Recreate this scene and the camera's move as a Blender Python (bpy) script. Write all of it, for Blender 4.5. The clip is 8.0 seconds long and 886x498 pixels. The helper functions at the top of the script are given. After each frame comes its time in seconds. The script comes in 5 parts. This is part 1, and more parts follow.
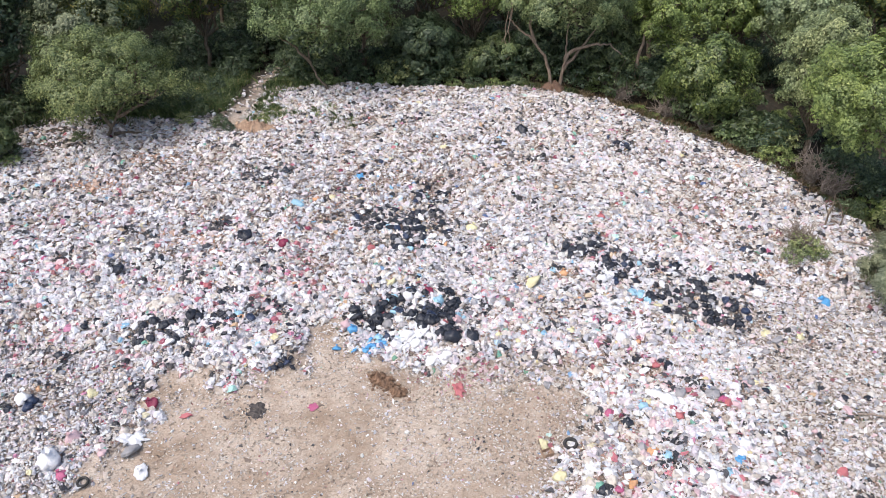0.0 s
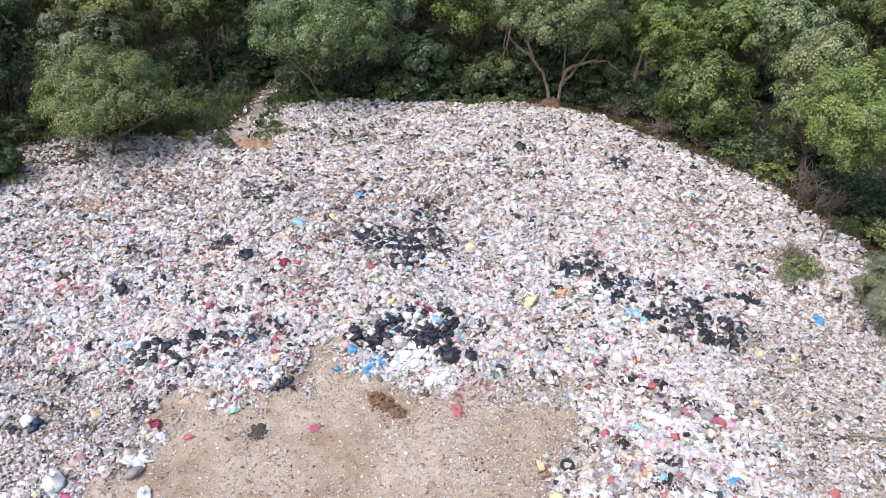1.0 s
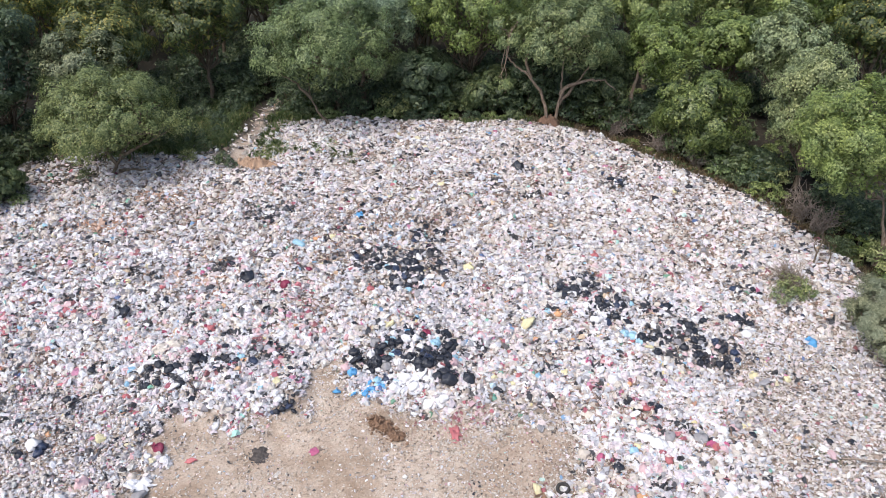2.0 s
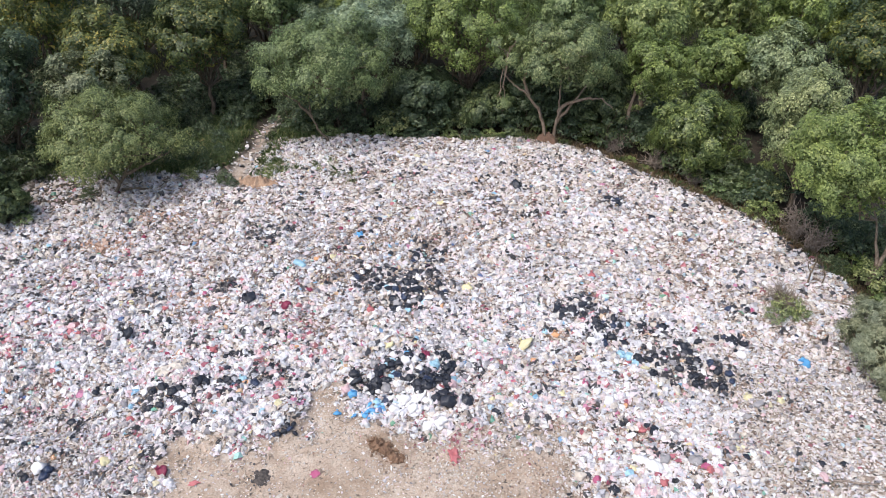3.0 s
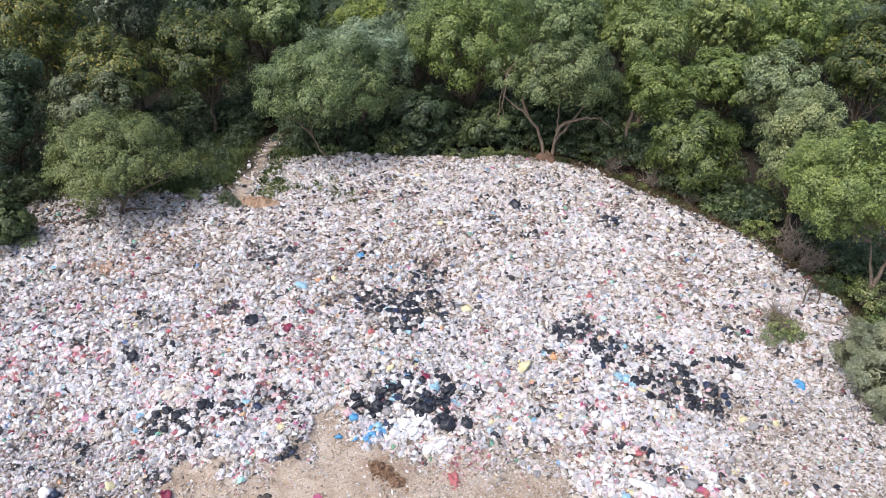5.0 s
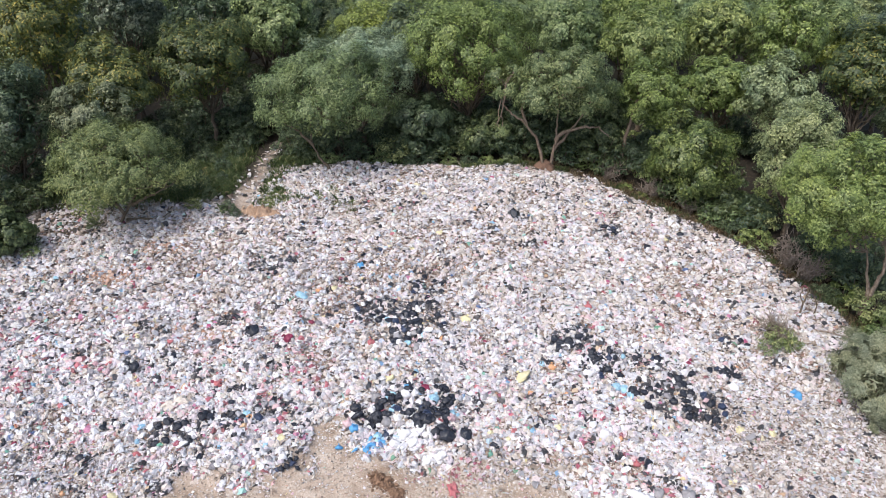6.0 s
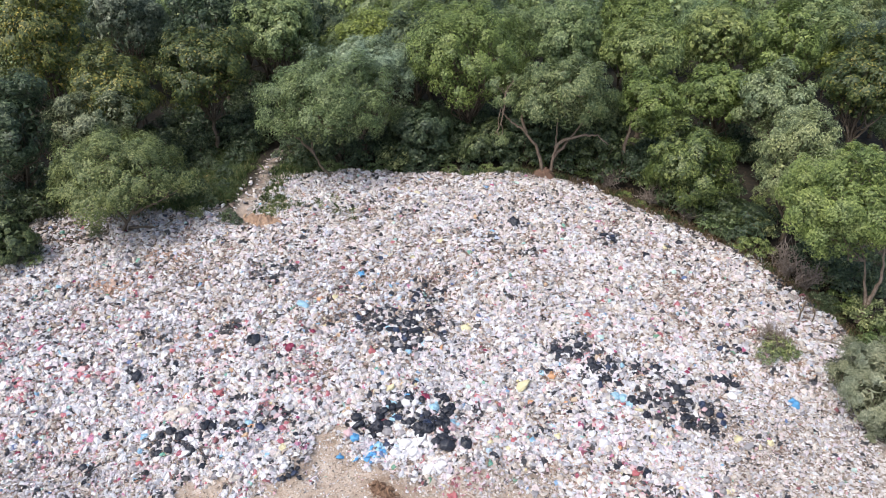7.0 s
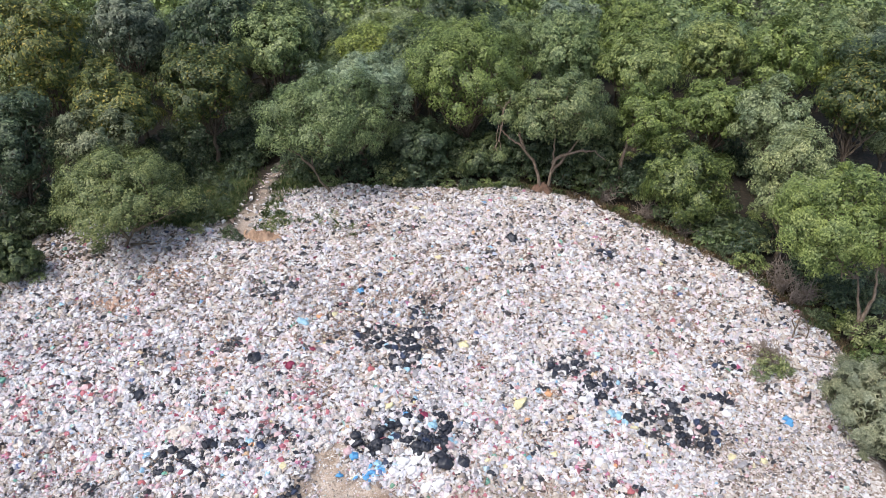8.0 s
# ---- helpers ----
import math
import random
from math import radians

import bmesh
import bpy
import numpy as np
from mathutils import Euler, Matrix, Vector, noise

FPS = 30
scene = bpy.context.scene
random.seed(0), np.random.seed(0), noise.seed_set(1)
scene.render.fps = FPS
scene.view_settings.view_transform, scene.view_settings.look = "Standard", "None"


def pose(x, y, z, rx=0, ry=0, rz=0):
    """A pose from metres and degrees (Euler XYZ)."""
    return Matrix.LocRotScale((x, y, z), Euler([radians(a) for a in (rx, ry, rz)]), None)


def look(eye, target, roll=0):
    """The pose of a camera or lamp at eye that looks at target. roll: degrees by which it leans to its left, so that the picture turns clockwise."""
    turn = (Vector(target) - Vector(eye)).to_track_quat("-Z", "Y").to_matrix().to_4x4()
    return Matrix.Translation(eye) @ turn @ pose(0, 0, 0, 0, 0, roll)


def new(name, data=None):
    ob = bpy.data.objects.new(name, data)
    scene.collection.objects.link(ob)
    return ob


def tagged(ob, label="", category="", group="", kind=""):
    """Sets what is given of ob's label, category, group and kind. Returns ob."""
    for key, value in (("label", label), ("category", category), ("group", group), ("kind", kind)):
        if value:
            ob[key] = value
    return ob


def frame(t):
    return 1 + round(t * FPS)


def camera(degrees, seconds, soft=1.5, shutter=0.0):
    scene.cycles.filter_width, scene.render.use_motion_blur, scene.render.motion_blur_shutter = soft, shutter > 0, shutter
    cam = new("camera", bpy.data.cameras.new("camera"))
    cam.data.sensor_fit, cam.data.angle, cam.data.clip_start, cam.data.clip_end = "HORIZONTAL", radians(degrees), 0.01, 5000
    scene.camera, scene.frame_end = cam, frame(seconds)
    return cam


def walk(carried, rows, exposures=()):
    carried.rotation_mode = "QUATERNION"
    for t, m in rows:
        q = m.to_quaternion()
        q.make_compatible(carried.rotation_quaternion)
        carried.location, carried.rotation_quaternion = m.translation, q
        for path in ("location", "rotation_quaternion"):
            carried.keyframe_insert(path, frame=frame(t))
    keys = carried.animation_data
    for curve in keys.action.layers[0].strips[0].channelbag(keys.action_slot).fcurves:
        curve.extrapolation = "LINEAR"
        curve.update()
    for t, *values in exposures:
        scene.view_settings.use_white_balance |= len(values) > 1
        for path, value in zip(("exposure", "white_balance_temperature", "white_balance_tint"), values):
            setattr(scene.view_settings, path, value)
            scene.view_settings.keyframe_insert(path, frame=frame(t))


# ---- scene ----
cam = camera(59.0, 8.0, soft=0.75)
METRES, EYE, TILT, LEAN, TURN = 9.5, 28.0, -29.0, 0.0, 0.0
ROWS = [
    (0.0, 0.0, 0.0, 0.0, 0.0, 0.0, -0.0),
    (0.5, 0.0044, -0.0316, 0.0576, 0.0, 0.04, 0.01),
    (1.0, 0.01, -0.0707, 0.1297, 0.02, 0.11, 0.01),
    (1.5, 0.0153, -0.11, 0.2039, 0.01, 0.17, 0.01),
    (3.0, 0.0233, -0.2354, 0.4254, -0.04, 0.36, 0.02),
    (3.5, 0.026, -0.2657, 0.4807, -0.02, 0.42, 0.04),
    (4.0, 0.0255, -0.2736, 0.4993, -0.03, 0.46, 0.04),
    (4.5, 0.025, -0.294, 0.5379, -0.02, 0.48, 0.06),
    (6.0, 0.0316, -0.3616, 0.6612, -0.03, 0.57, 0.1),
    (6.5, 0.0285, -0.3787, 0.6851, -0.02, 0.59, 0.11),
    (7.0, 0.032, -0.4047, 0.7325, -0.01, 0.6, 0.12),
    (7.5, 0.0416, -0.4446, 0.8038, -0.0, 0.64, 0.13),
    (8.0, 0.0488, -0.4847, 0.8715, 0.01, 0.68, 0.15),
]
EXPOSURE = 0.655
walk(cam, [(t, pose(0, 0, EYE, TILT, LEAN, TURN) @ pose(METRES * x, METRES * y, METRES * z, 90 + pitch, roll, yaw)) for t, x, y, z, yaw, pitch, roll in ROWS],
     exposures=[(0.0, EXPOSURE), (8.0, EXPOSURE)])

# ---- daylight: thin bright overcast ----
SUN_ELEVATION, SUN_AZIMUTH = 58.0, 225.0
world = bpy.data.worlds.new("sky")
scene.world = world
world.use_nodes = True
wn = world.node_tree.nodes
sky = wn.new("ShaderNodeTexSky")
sky.sky_type = "NISHITA"
sky.sun_disc = False
sky.sun_elevation = radians(SUN_ELEVATION)
sky.sun_rotation = radians(SUN_AZIMUTH)
sky.air_density = 1.0
sky.dust_density = 3.0
wn["Background"].inputs["Strength"].default_value = 0.135
world.node_tree.links.new(sky.outputs[0], wn["Background"].inputs["Color"])

sun_data = bpy.data.lights.new("sun", "SUN")
sun_data.energy = 1.7
sun_data.angle = radians(35)
sun_data.color = (1.0, 0.97, 0.93)
sun = new("sun", sun_data)
a, e = radians(SUN_AZIMUTH), radians(SUN_ELEVATION)
sun.matrix_world = look((60 * math.sin(a) * math.cos(e), 60 * math.cos(a) * math.cos(e), 60 * math.sin(e)), (0, 0, 0))


# ---- materials ----
def material(name):
    m = bpy.data.materials.new(name)
    m.use_nodes = True
    nt = m.node_tree
    return m, nt, nt.nodes, nt.links, nt.nodes["Principled BSDF"]


def ramp_node(nodes, stops, interpolation="LINEAR"):
    r = nodes.new("ShaderNodeValToRGB")
    r.color_ramp.interpolation = interpolation
    el = r.color_ramp.elements
    while len(el) < len(stops):
        el.new(0.5)
    for k, (p, c) in zip(el, stops):
        k.position, k.color = p, (*c, 1)
    return r


def mix_node(nodes, links, fac, a, b, mode="MIX"):
    m = nodes.new("ShaderNodeMix")
    m.data_type, m.blend_type = "RGBA", mode
    for socket, v in ((m.inputs[0], fac), (m.inputs[6], a), (m.inputs[7], b)):
        if isinstance(v, (int, float)):
            socket.default_value = v
        elif isinstance(v, tuple):
            socket.default_value = (*v, 1)
        else:
            links.new(v, socket)
    return m.outputs[2]


def noise_node(nodes, links, scale, detail=4.0, vec=None, rough=0.6):
    n = nodes.new("ShaderNodeTexNoise")
    n.inputs["Scale"].default_value = scale
    n.inputs["Detail"].default_value = detail
    n.inputs["Roughness"].default_value = rough
    if vec is not None:
        links.new(vec, n.inputs["Vector"])
    return n.outputs["Fac"]


def bump_to(nodes, links, height, target, strength=0.4, distance=0.05):
    b = nodes.new("ShaderNodeBump")
    b.inputs["Strength"].default_value = strength
    b.inputs["Distance"].default_value = distance
    links.new(height, b.inputs["Height"])
    links.new(b.outputs[0], target.inputs["Normal"])


def litter_material(name, shades, rough=0.45, grime=0.35):
    """Film and scraps: each loose piece takes one shade, with dirt on top of it."""
    m, nt, nodes, links, bsdf = material(name)
    geo = nodes.new("ShaderNodeNewGeometry")
    step = 1.0 / len(shades)
    ramp = ramp_node(nodes, [(i * step, c) for i, c in enumerate(shades)], "CONSTANT")
    links.new(geo.outputs["Random Per Island"], ramp.inputs[0])
    pos = geo.outputs["Position"]
    grain = noise_node(nodes, links, 9.0, 5.0, pos)
    wide = noise_node(nodes, links, 0.35, 3.0, pos)
    dirt = ramp_node(nodes, [(0.42, (0, 0, 0)), (0.72, (1, 1, 1))])
    links.new(grain, dirt.inputs[0])
    mul = nodes.new("ShaderNodeMath")
    mul.operation = "MULTIPLY"
    mul.inputs[1].default_value = grime
    links.new(dirt.outputs[0], mul.inputs[0])
    mul2 = nodes.new("ShaderNodeMath")
    mul2.operation = "MULTIPLY"
    links.new(mul.outputs[0], mul2.inputs[0])
    links.new(wide, mul2.inputs[1])
    dirty = mix_node(nodes, links, mul2.outputs[0], ramp.outputs[0], (0.2, 0.14, 0.1))
    links.new(dirty, bsdf.inputs["Base Color"])
    bsdf.inputs["Roughness"].default_value = rough
    fine = noise_node(nodes, links, 13.0, 4.0, pos)
    bump_to(nodes, links, fine, bsdf, 1.0, 0.07)
    return m


def bag_material(name, colour, rough=0.38, grime=0.3):
    """One plastic bag: plain colour, fine wrinkles, dusty patches."""
    m, nt, nodes, links, bsdf = material(name)
    tex = nodes.new("ShaderNodeTexCoord")
    grain = noise_node(nodes, links, 3.5, 5.0, tex.outputs["Object"])
    dust = ramp_node(nodes, [(0.5, (0, 0, 0)), (0.8, (grime, grime, grime))])
    links.new(grain, dust.inputs[0])
    base = mix_node(nodes, links, dust.outputs[0], colour, (0.32, 0.27, 0.23))
    links.new(base, bsdf.inputs["Base Color"])
    bsdf.inputs["Roughness"].default_value = rough
    bsdf.inputs["Specular IOR Level"].default_value = 0.35
    wr = nodes.new("ShaderNodeTexNoise")
    wr.inputs["Scale"].default_value = 7.0
    wr.inputs["Detail"].default_value = 6.0
    wr.inputs["Distortion"].default_value = 1.2
    links.new(tex.outputs["Object"], wr.inputs["Vector"])
    bump_to(nodes, links, wr.outputs["Fac"], bsdf, 0.7, 0.06)
    return m


def leaf_material(name, stops, rough=0.5, through_light=0.25):
    m, nt, nodes, links, bsdf = material(name)
    geo = nodes.new("ShaderNodeNewGeometry")
    ramp = ramp_node(nodes, stops)
    links.new(geo.outputs["Random Per Island"], ramp.inputs[0])
    info = nodes.new("ShaderNodeObjectInfo")
    wide = noise_node(nodes, links, 0.5, 2.0, geo.outputs["Position"])
    tint = ramp_node(nodes, [(0.3, (0.95, 0.98, 1.0)), (0.7, (1.4, 1.28, 1.14))])
    links.new(wide, tint.inputs[0])
    col = mix_node(nodes, links, 1.0, ramp.outputs[0], tint.outputs[0], "MULTIPLY")
    each = ramp_node(nodes, [(0.0, (0.78, 0.84, 0.86)), (0.5, (1, 1, 1)), (1.0, (1.24, 1.15, 0.9))])
    links.new(info.outputs["Random"], each.inputs[0])
    col = mix_node(nodes, links, 1.0, col, each.outputs[0], "MULTIPLY")
    links.new(col, bsdf.inputs["Base Color"])
    bsdf.inputs["Roughness"].default_value = rough
    tr = nodes.new("ShaderNodeBsdfTranslucent")
    links.new(col, tr.inputs["Color"])
    mx = nodes.new("ShaderNodeMixShader")
    mx.inputs[0].default_value = through_light
    links.new(bsdf.outputs[0], mx.inputs[1])
    links.new(tr.outputs[0], mx.inputs[2])
    links.new(mx.outputs[0], nodes["Material Output"].inputs["Surface"])
    return m


def bark_material(name, dark, light):
    m, nt, nodes, links, bsdf = material(name)
    geo = nodes.new("ShaderNodeNewGeometry")
    mp = nodes.new("ShaderNodeMapping")
    mp.inputs["Scale"].default_value = (6, 6, 1.2)
    links.new(geo.outputs["Position"], mp.inputs["Vector"])
    n = noise_node(nodes, links, 1.6, 6.0, mp.outputs[0])
    ramp = ramp_node(nodes, [(0.35, dark), (0.7, light)])
    links.new(n, ramp.inputs[0])
    links.new(ramp.outputs[0], bsdf.inputs["Base Color"])
    bsdf.inputs["Roughness"].default_value = 0.9
    bump_to(nodes, links, n, bsdf, 0.8, 0.06)
    return m


def soil_material(name, dark, light, scale=1.3):
    m, nt, nodes, links, bsdf = material(name)
    geo = nodes.new("ShaderNodeNewGeometry")
    n = noise_node(nodes, links, scale, 8.0, geo.outputs["Position"], 0.7)
    ramp = ramp_node(nodes, [(0.3, dark), (0.7, light)])
    links.new(n, ramp.inputs[0])
    links.new(ramp.outputs[0], bsdf.inputs["Base Color"])
    bsdf.inputs["Roughness"].default_value = 0.95
    bump_to(nodes, links, noise_node(nodes, links, 14.0, 5.0, geo.outputs["Position"]), bsdf, 0.7, 0.08)
    return m


def ground_material():
    """Trodden sandy soil, the mush under the litter, and woodland floor darkened for forest shade, mixed by two masks
    of the sheet.
    """
    m, nt, nodes, links, bsdf = material("ground")
    geo = nodes.new("ShaderNodeNewGeometry")
    pos = geo.outputs["Position"]
    masks = []
    for n in ("bare", "wood"):
        at = nodes.new("ShaderNodeAttribute")
        at.attribute_name = n
        masks.append(at.outputs["Fac"])
    big, mid, fine = (noise_node(nodes, links, s, 7.0, pos, 0.65) for s in (0.22, 1.1, 11.0))
    sand = ramp_node(nodes, [(0.3, (0.34, 0.268, 0.21)), (0.5, (0.44, 0.36, 0.295)), (0.72, (0.52, 0.45, 0.385))])
    links.new(mid, sand.inputs[0])
    patch = ramp_node(nodes, [(0.38, (0.72, 0.66, 0.6)), (0.5, (0.92, 0.89, 0.86)), (0.62, (1.06, 1.06, 1.06))])
    links.new(big, patch.inputs[0])
    sand_c = mix_node(nodes, links, 1.0, sand.outputs[0], patch.outputs[0], "MULTIPLY")
    speck = ramp_node(nodes, [(0.36, (0.72, 0.68, 0.64)), (0.5, (1, 1, 1)), (0.66, (1.22, 1.22, 1.22))])
    links.new(fine, speck.inputs[0])
    sand_c = mix_node(nodes, links, 1.0, sand_c, speck.outputs[0], "MULTIPLY")
    vor = nodes.new("ShaderNodeTexVoronoi")
    vor.inputs["Scale"].default_value = 6.0
    links.new(pos, vor.inputs["Vector"])
    sep = nodes.new("ShaderNodeSeparateColor")
    links.new(vor.outputs["Color"], sep.inputs[0])
    mush = ramp_node(nodes, [(0.0, (0.13, 0.1, 0.085)), (0.3, (0.31, 0.25, 0.21)), (0.6, (0.45, 0.4, 0.365)), (0.85, (0.6, 0.57, 0.55))])
    links.new(sep.outputs[0], mush.inputs[0])
    # leaf-litter browns, darkened to hold the deep shade under the crowns
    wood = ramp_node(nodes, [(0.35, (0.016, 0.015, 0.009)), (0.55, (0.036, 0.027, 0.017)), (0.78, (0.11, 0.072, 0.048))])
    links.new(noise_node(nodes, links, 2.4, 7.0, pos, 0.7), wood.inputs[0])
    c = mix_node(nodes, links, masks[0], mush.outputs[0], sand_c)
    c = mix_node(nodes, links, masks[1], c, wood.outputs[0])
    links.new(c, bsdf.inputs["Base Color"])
    bsdf.inputs["Roughness"].default_value = 0.95
    bump_to(nodes, links, noise_node(nodes, links, 7.0, 8.0, pos, 0.7), bsdf, 0.6, 0.1)
    return m


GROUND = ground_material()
FILM = {
    "white": litter_material("white_film", [(0.75, 0.75, 0.765), (0.66, 0.66, 0.69), (0.74, 0.7, 0.715), (0.59, 0.595, 0.645), (0.69, 0.61, 0.65), (0.52, 0.515, 0.555), (0.78, 0.78, 0.78), (0.64, 0.575, 0.63), (0.73, 0.65, 0.655), (0.71, 0.69, 0.665)], 0.42, 0.34),
    "cream": litter_material("cream_scraps", [(0.64, 0.585, 0.535), (0.7, 0.63, 0.6), (0.54, 0.49, 0.445), (0.66, 0.57, 0.565), (0.6, 0.565, 0.53), (0.47, 0.405, 0.35)], 0.6, 0.5),
    "grey": litter_material("grey_scraps", [(0.46, 0.46, 0.5), (0.36, 0.36, 0.39), (0.52, 0.5, 0.535), (0.4, 0.375, 0.385), (0.25, 0.24, 0.265)], 0.5, 0.4),
    "brown": litter_material("brown_scraps", [(0.29, 0.2, 0.16), (0.18, 0.125, 0.1), (0.4, 0.31, 0.25), (0.33, 0.2, 0.155), (0.12, 0.09, 0.08), (0.43, 0.33, 0.29)], 0.85, 0.5),
    "red": litter_material("red_film", [(0.5, 0.17, 0.2), (0.62, 0.38, 0.4), (0.36, 0.11, 0.15), (0.66, 0.5, 0.51), (0.52, 0.22, 0.34), (0.64, 0.46, 0.48), (0.27, 0.1, 0.11), (0.6, 0.42, 0.46)], 0.4, 0.35),
    "blue": litter_material("blue_film", [(0.2, 0.34, 0.52), (0.24, 0.44, 0.6), (0.45, 0.58, 0.68), (0.1, 0.15, 0.3), (0.48, 0.52, 0.64)], 0.4, 0.25),
    "green": litter_material("green_film", [(0.2, 0.42, 0.33), (0.36, 0.6, 0.55), (0.14, 0.3, 0.2), (0.5, 0.66, 0.61)], 0.4, 0.25),
    "yellow": litter_material("yellow_film", [(0.62, 0.53, 0.3), (0.66, 0.6, 0.42), (0.56, 0.38, 0.24), (0.62, 0.48, 0.34)], 0.45, 0.25),
    "black": litter_material("black_film", [(0.022, 0.024, 0.03), (0.03, 0.032, 0.04), (0.055, 0.057, 0.07), (0.026, 0.03, 0.042), (0.085, 0.08, 0.085)], 0.28, 0.25),
    "dusty": litter_material("dusty_scraps", [(0.44, 0.37, 0.3), (0.52, 0.46, 0.4), (0.3, 0.24, 0.19), (0.6, 0.56, 0.52), (0.38, 0.32, 0.27), (0.22, 0.17, 0.14), (0.56, 0.48, 0.42)], 0.85, 0.5),
    "orange": litter_material("rusty_fibre", [(0.5, 0.29, 0.2), (0.46, 0.31, 0.23), (0.55, 0.39, 0.31), (0.4, 0.23, 0.16)], 0.8, 0.4),
}
BAG = {
    "black": bag_material("black_bag", (0.026, 0.03, 0.042), 0.22, 0.14),
    "navy": bag_material("navy_bag", (0.03, 0.045, 0.09), 0.3, 0.2),
    "white": bag_material("white_bag", (0.74, 0.73, 0.745), 0.4, 0.3),
    "grey": bag_material("grey_bag", (0.3, 0.29, 0.3), 0.45, 0.25),
    "cream": bag_material("cream_bag", (0.56, 0.5, 0.44), 0.5, 0.3),
    "pink": bag_material("pink_bag", (0.6, 0.42, 0.44), 0.4, 0.2),
    "magenta": bag_material("magenta_bag", (0.42, 0.1, 0.2), 0.4, 0.25),
    "red": bag_material("red_bag", (0.42, 0.13, 0.14), 0.4, 0.3),
    "maroon": bag_material("maroon_bag", (0.22, 0.03, 0.07), 0.4, 0.15),
    "blue": bag_material("blue_bag", (0.1, 0.33, 0.6), 0.38, 0.15),
    "sky_blue": bag_material("sky_blue_bag", (0.32, 0.52, 0.64), 0.38, 0.15),
    "green": bag_material("green_bag", (0.16, 0.37, 0.29), 0.4, 0.15),
    "yellow": bag_material("yellow_bag", (0.67, 0.61, 0.38), 0.45, 0.15),
    "orange": bag_material("orange_bag", (0.62, 0.34, 0.18), 0.45, 0.2),
}
LEAF = {
    "mid": leaf_material("mid_green_leaves", [(0.0, (0.051, 0.084, 0.031)), (0.5, (0.148, 0.207, 0.080)), (1.0, (0.310, 0.378, 0.174))]),
    "dark": leaf_material("dark_green_leaves", [(0.0, (0.022, 0.040, 0.023)), (0.6, (0.066, 0.102, 0.054)), (1.0, (0.146, 0.192, 0.108))]),
    "silver": leaf_material("silvery_leaves", [(0.0, (0.056, 0.086, 0.050)), (0.5, (0.155, 0.212, 0.138)), (1.0, (0.327, 0.389, 0.271))]),
    "fresh": leaf_material("fresh_green_leaves", [(0.0, (0.056, 0.086, 0.022)), (0.5, (0.152, 0.208, 0.056)), (1.0, (0.305, 0.38, 0.12))]),
    "yellow": leaf_material("yellowing_leaves", [(0.0, (0.036, 0.060, 0.022)), (0.6, (0.098, 0.130, 0.042)), (0.88, (0.190, 0.205, 0.062)), (1.0, (0.330, 0.280, 0.068))]),
    "olive": leaf_material("olive_leaves", [(0.0, (0.068, 0.096, 0.046)), (0.5, (0.184, 0.231, 0.112)), (1.0, (0.362, 0.420, 0.231))]),
    "pale": leaf_material("pale_silvery_leaves", [(0.0, (0.10, 0.14, 0.095)), (0.5, (0.21, 0.285, 0.175)), (1.0, (0.37, 0.45, 0.31))]),
    "meadow": leaf_material("soft_green_leaves", [(0.0, (0.060, 0.090, 0.031)), (0.5, (0.156, 0.208, 0.08)), (1.0, (0.31, 0.372, 0.168))]),
    "feather": leaf_material("feathery_olive_leaves", [(0.0, (0.15, 0.168, 0.1)), (0.5, (0.29, 0.305, 0.2)), (1.0, (0.43, 0.44, 0.31))]),
    "lush": leaf_material("lush_green_leaves", [(0.0, (0.070, 0.108, 0.03)), (0.5, (0.160, 0.218, 0.062)), (1.0, (0.3, 0.37, 0.125))]),
    "leafy": leaf_material("deep_green_glossy_leaves", [(0.0, (0.028, 0.052, 0.02)), (0.5, (0.085, 0.13, 0.05)), (1.0, (0.2, 0.262, 0.11))], 0.4),
    "slate": leaf_material("grey_green_leaves", [(0.0, (0.036, 0.055, 0.036)), (0.5, (0.1, 0.135, 0.095)), (1.0, (0.22, 0.26, 0.195))]),
    "sage": leaf_material("sage_green_leaves", [(0.0, (0.05, 0.082, 0.032)), (0.5, (0.125, 0.17, 0.072)), (1.0, (0.25, 0.3, 0.145))]),
    "dry": leaf_material("dry_grass_blades", [(0.0, (0.06, 0.042, 0.025)), (0.6, (0.15, 0.105, 0.062)), (1.0, (0.27, 0.21, 0.13))]),
    "grass": leaf_material("grass_blades", [(0.0, (0.03, 0.056, 0.022)), (0.6, (0.075, 0.115, 0.045)), (0.92, (0.15, 0.185, 0.085)), (1.0, (0.26, 0.24, 0.13))]),
}
BARK = bark_material("grey_brown_bark", (0.07, 0.05, 0.035), (0.24, 0.19, 0.14))
PALE_BARK = bark_material("pale_bark", (0.13, 0.09, 0.06), (0.33, 0.26, 0.2))
DEAD_WOOD = bark_material("dead_wood", (0.15, 0.115, 0.09), (0.4, 0.33, 0.28))
SOIL = soil_material("red_brown_soil", (0.23, 0.145, 0.095), (0.46, 0.32, 0.225))
RED_SOIL = soil_material("red_earth", (0.1, 0.058, 0.04), (0.24, 0.145, 0.1))
RUBBER = soil_material("dusty_rubber", (0.02, 0.02, 0.021), (0.075, 0.07, 0.066), 5.0)
CLOD = soil_material("brown_clods", (0.1, 0.058, 0.036), (0.3, 0.185, 0.12), 3.0)
ASH = soil_material("dark_ash", (0.025, 0.022, 0.022), (0.13, 0.11, 0.1), 2.6)


# ---- small tools ----
rng = np.random.RandomState(7)
TABLE = np.random.RandomState(3).rand(256, 256)


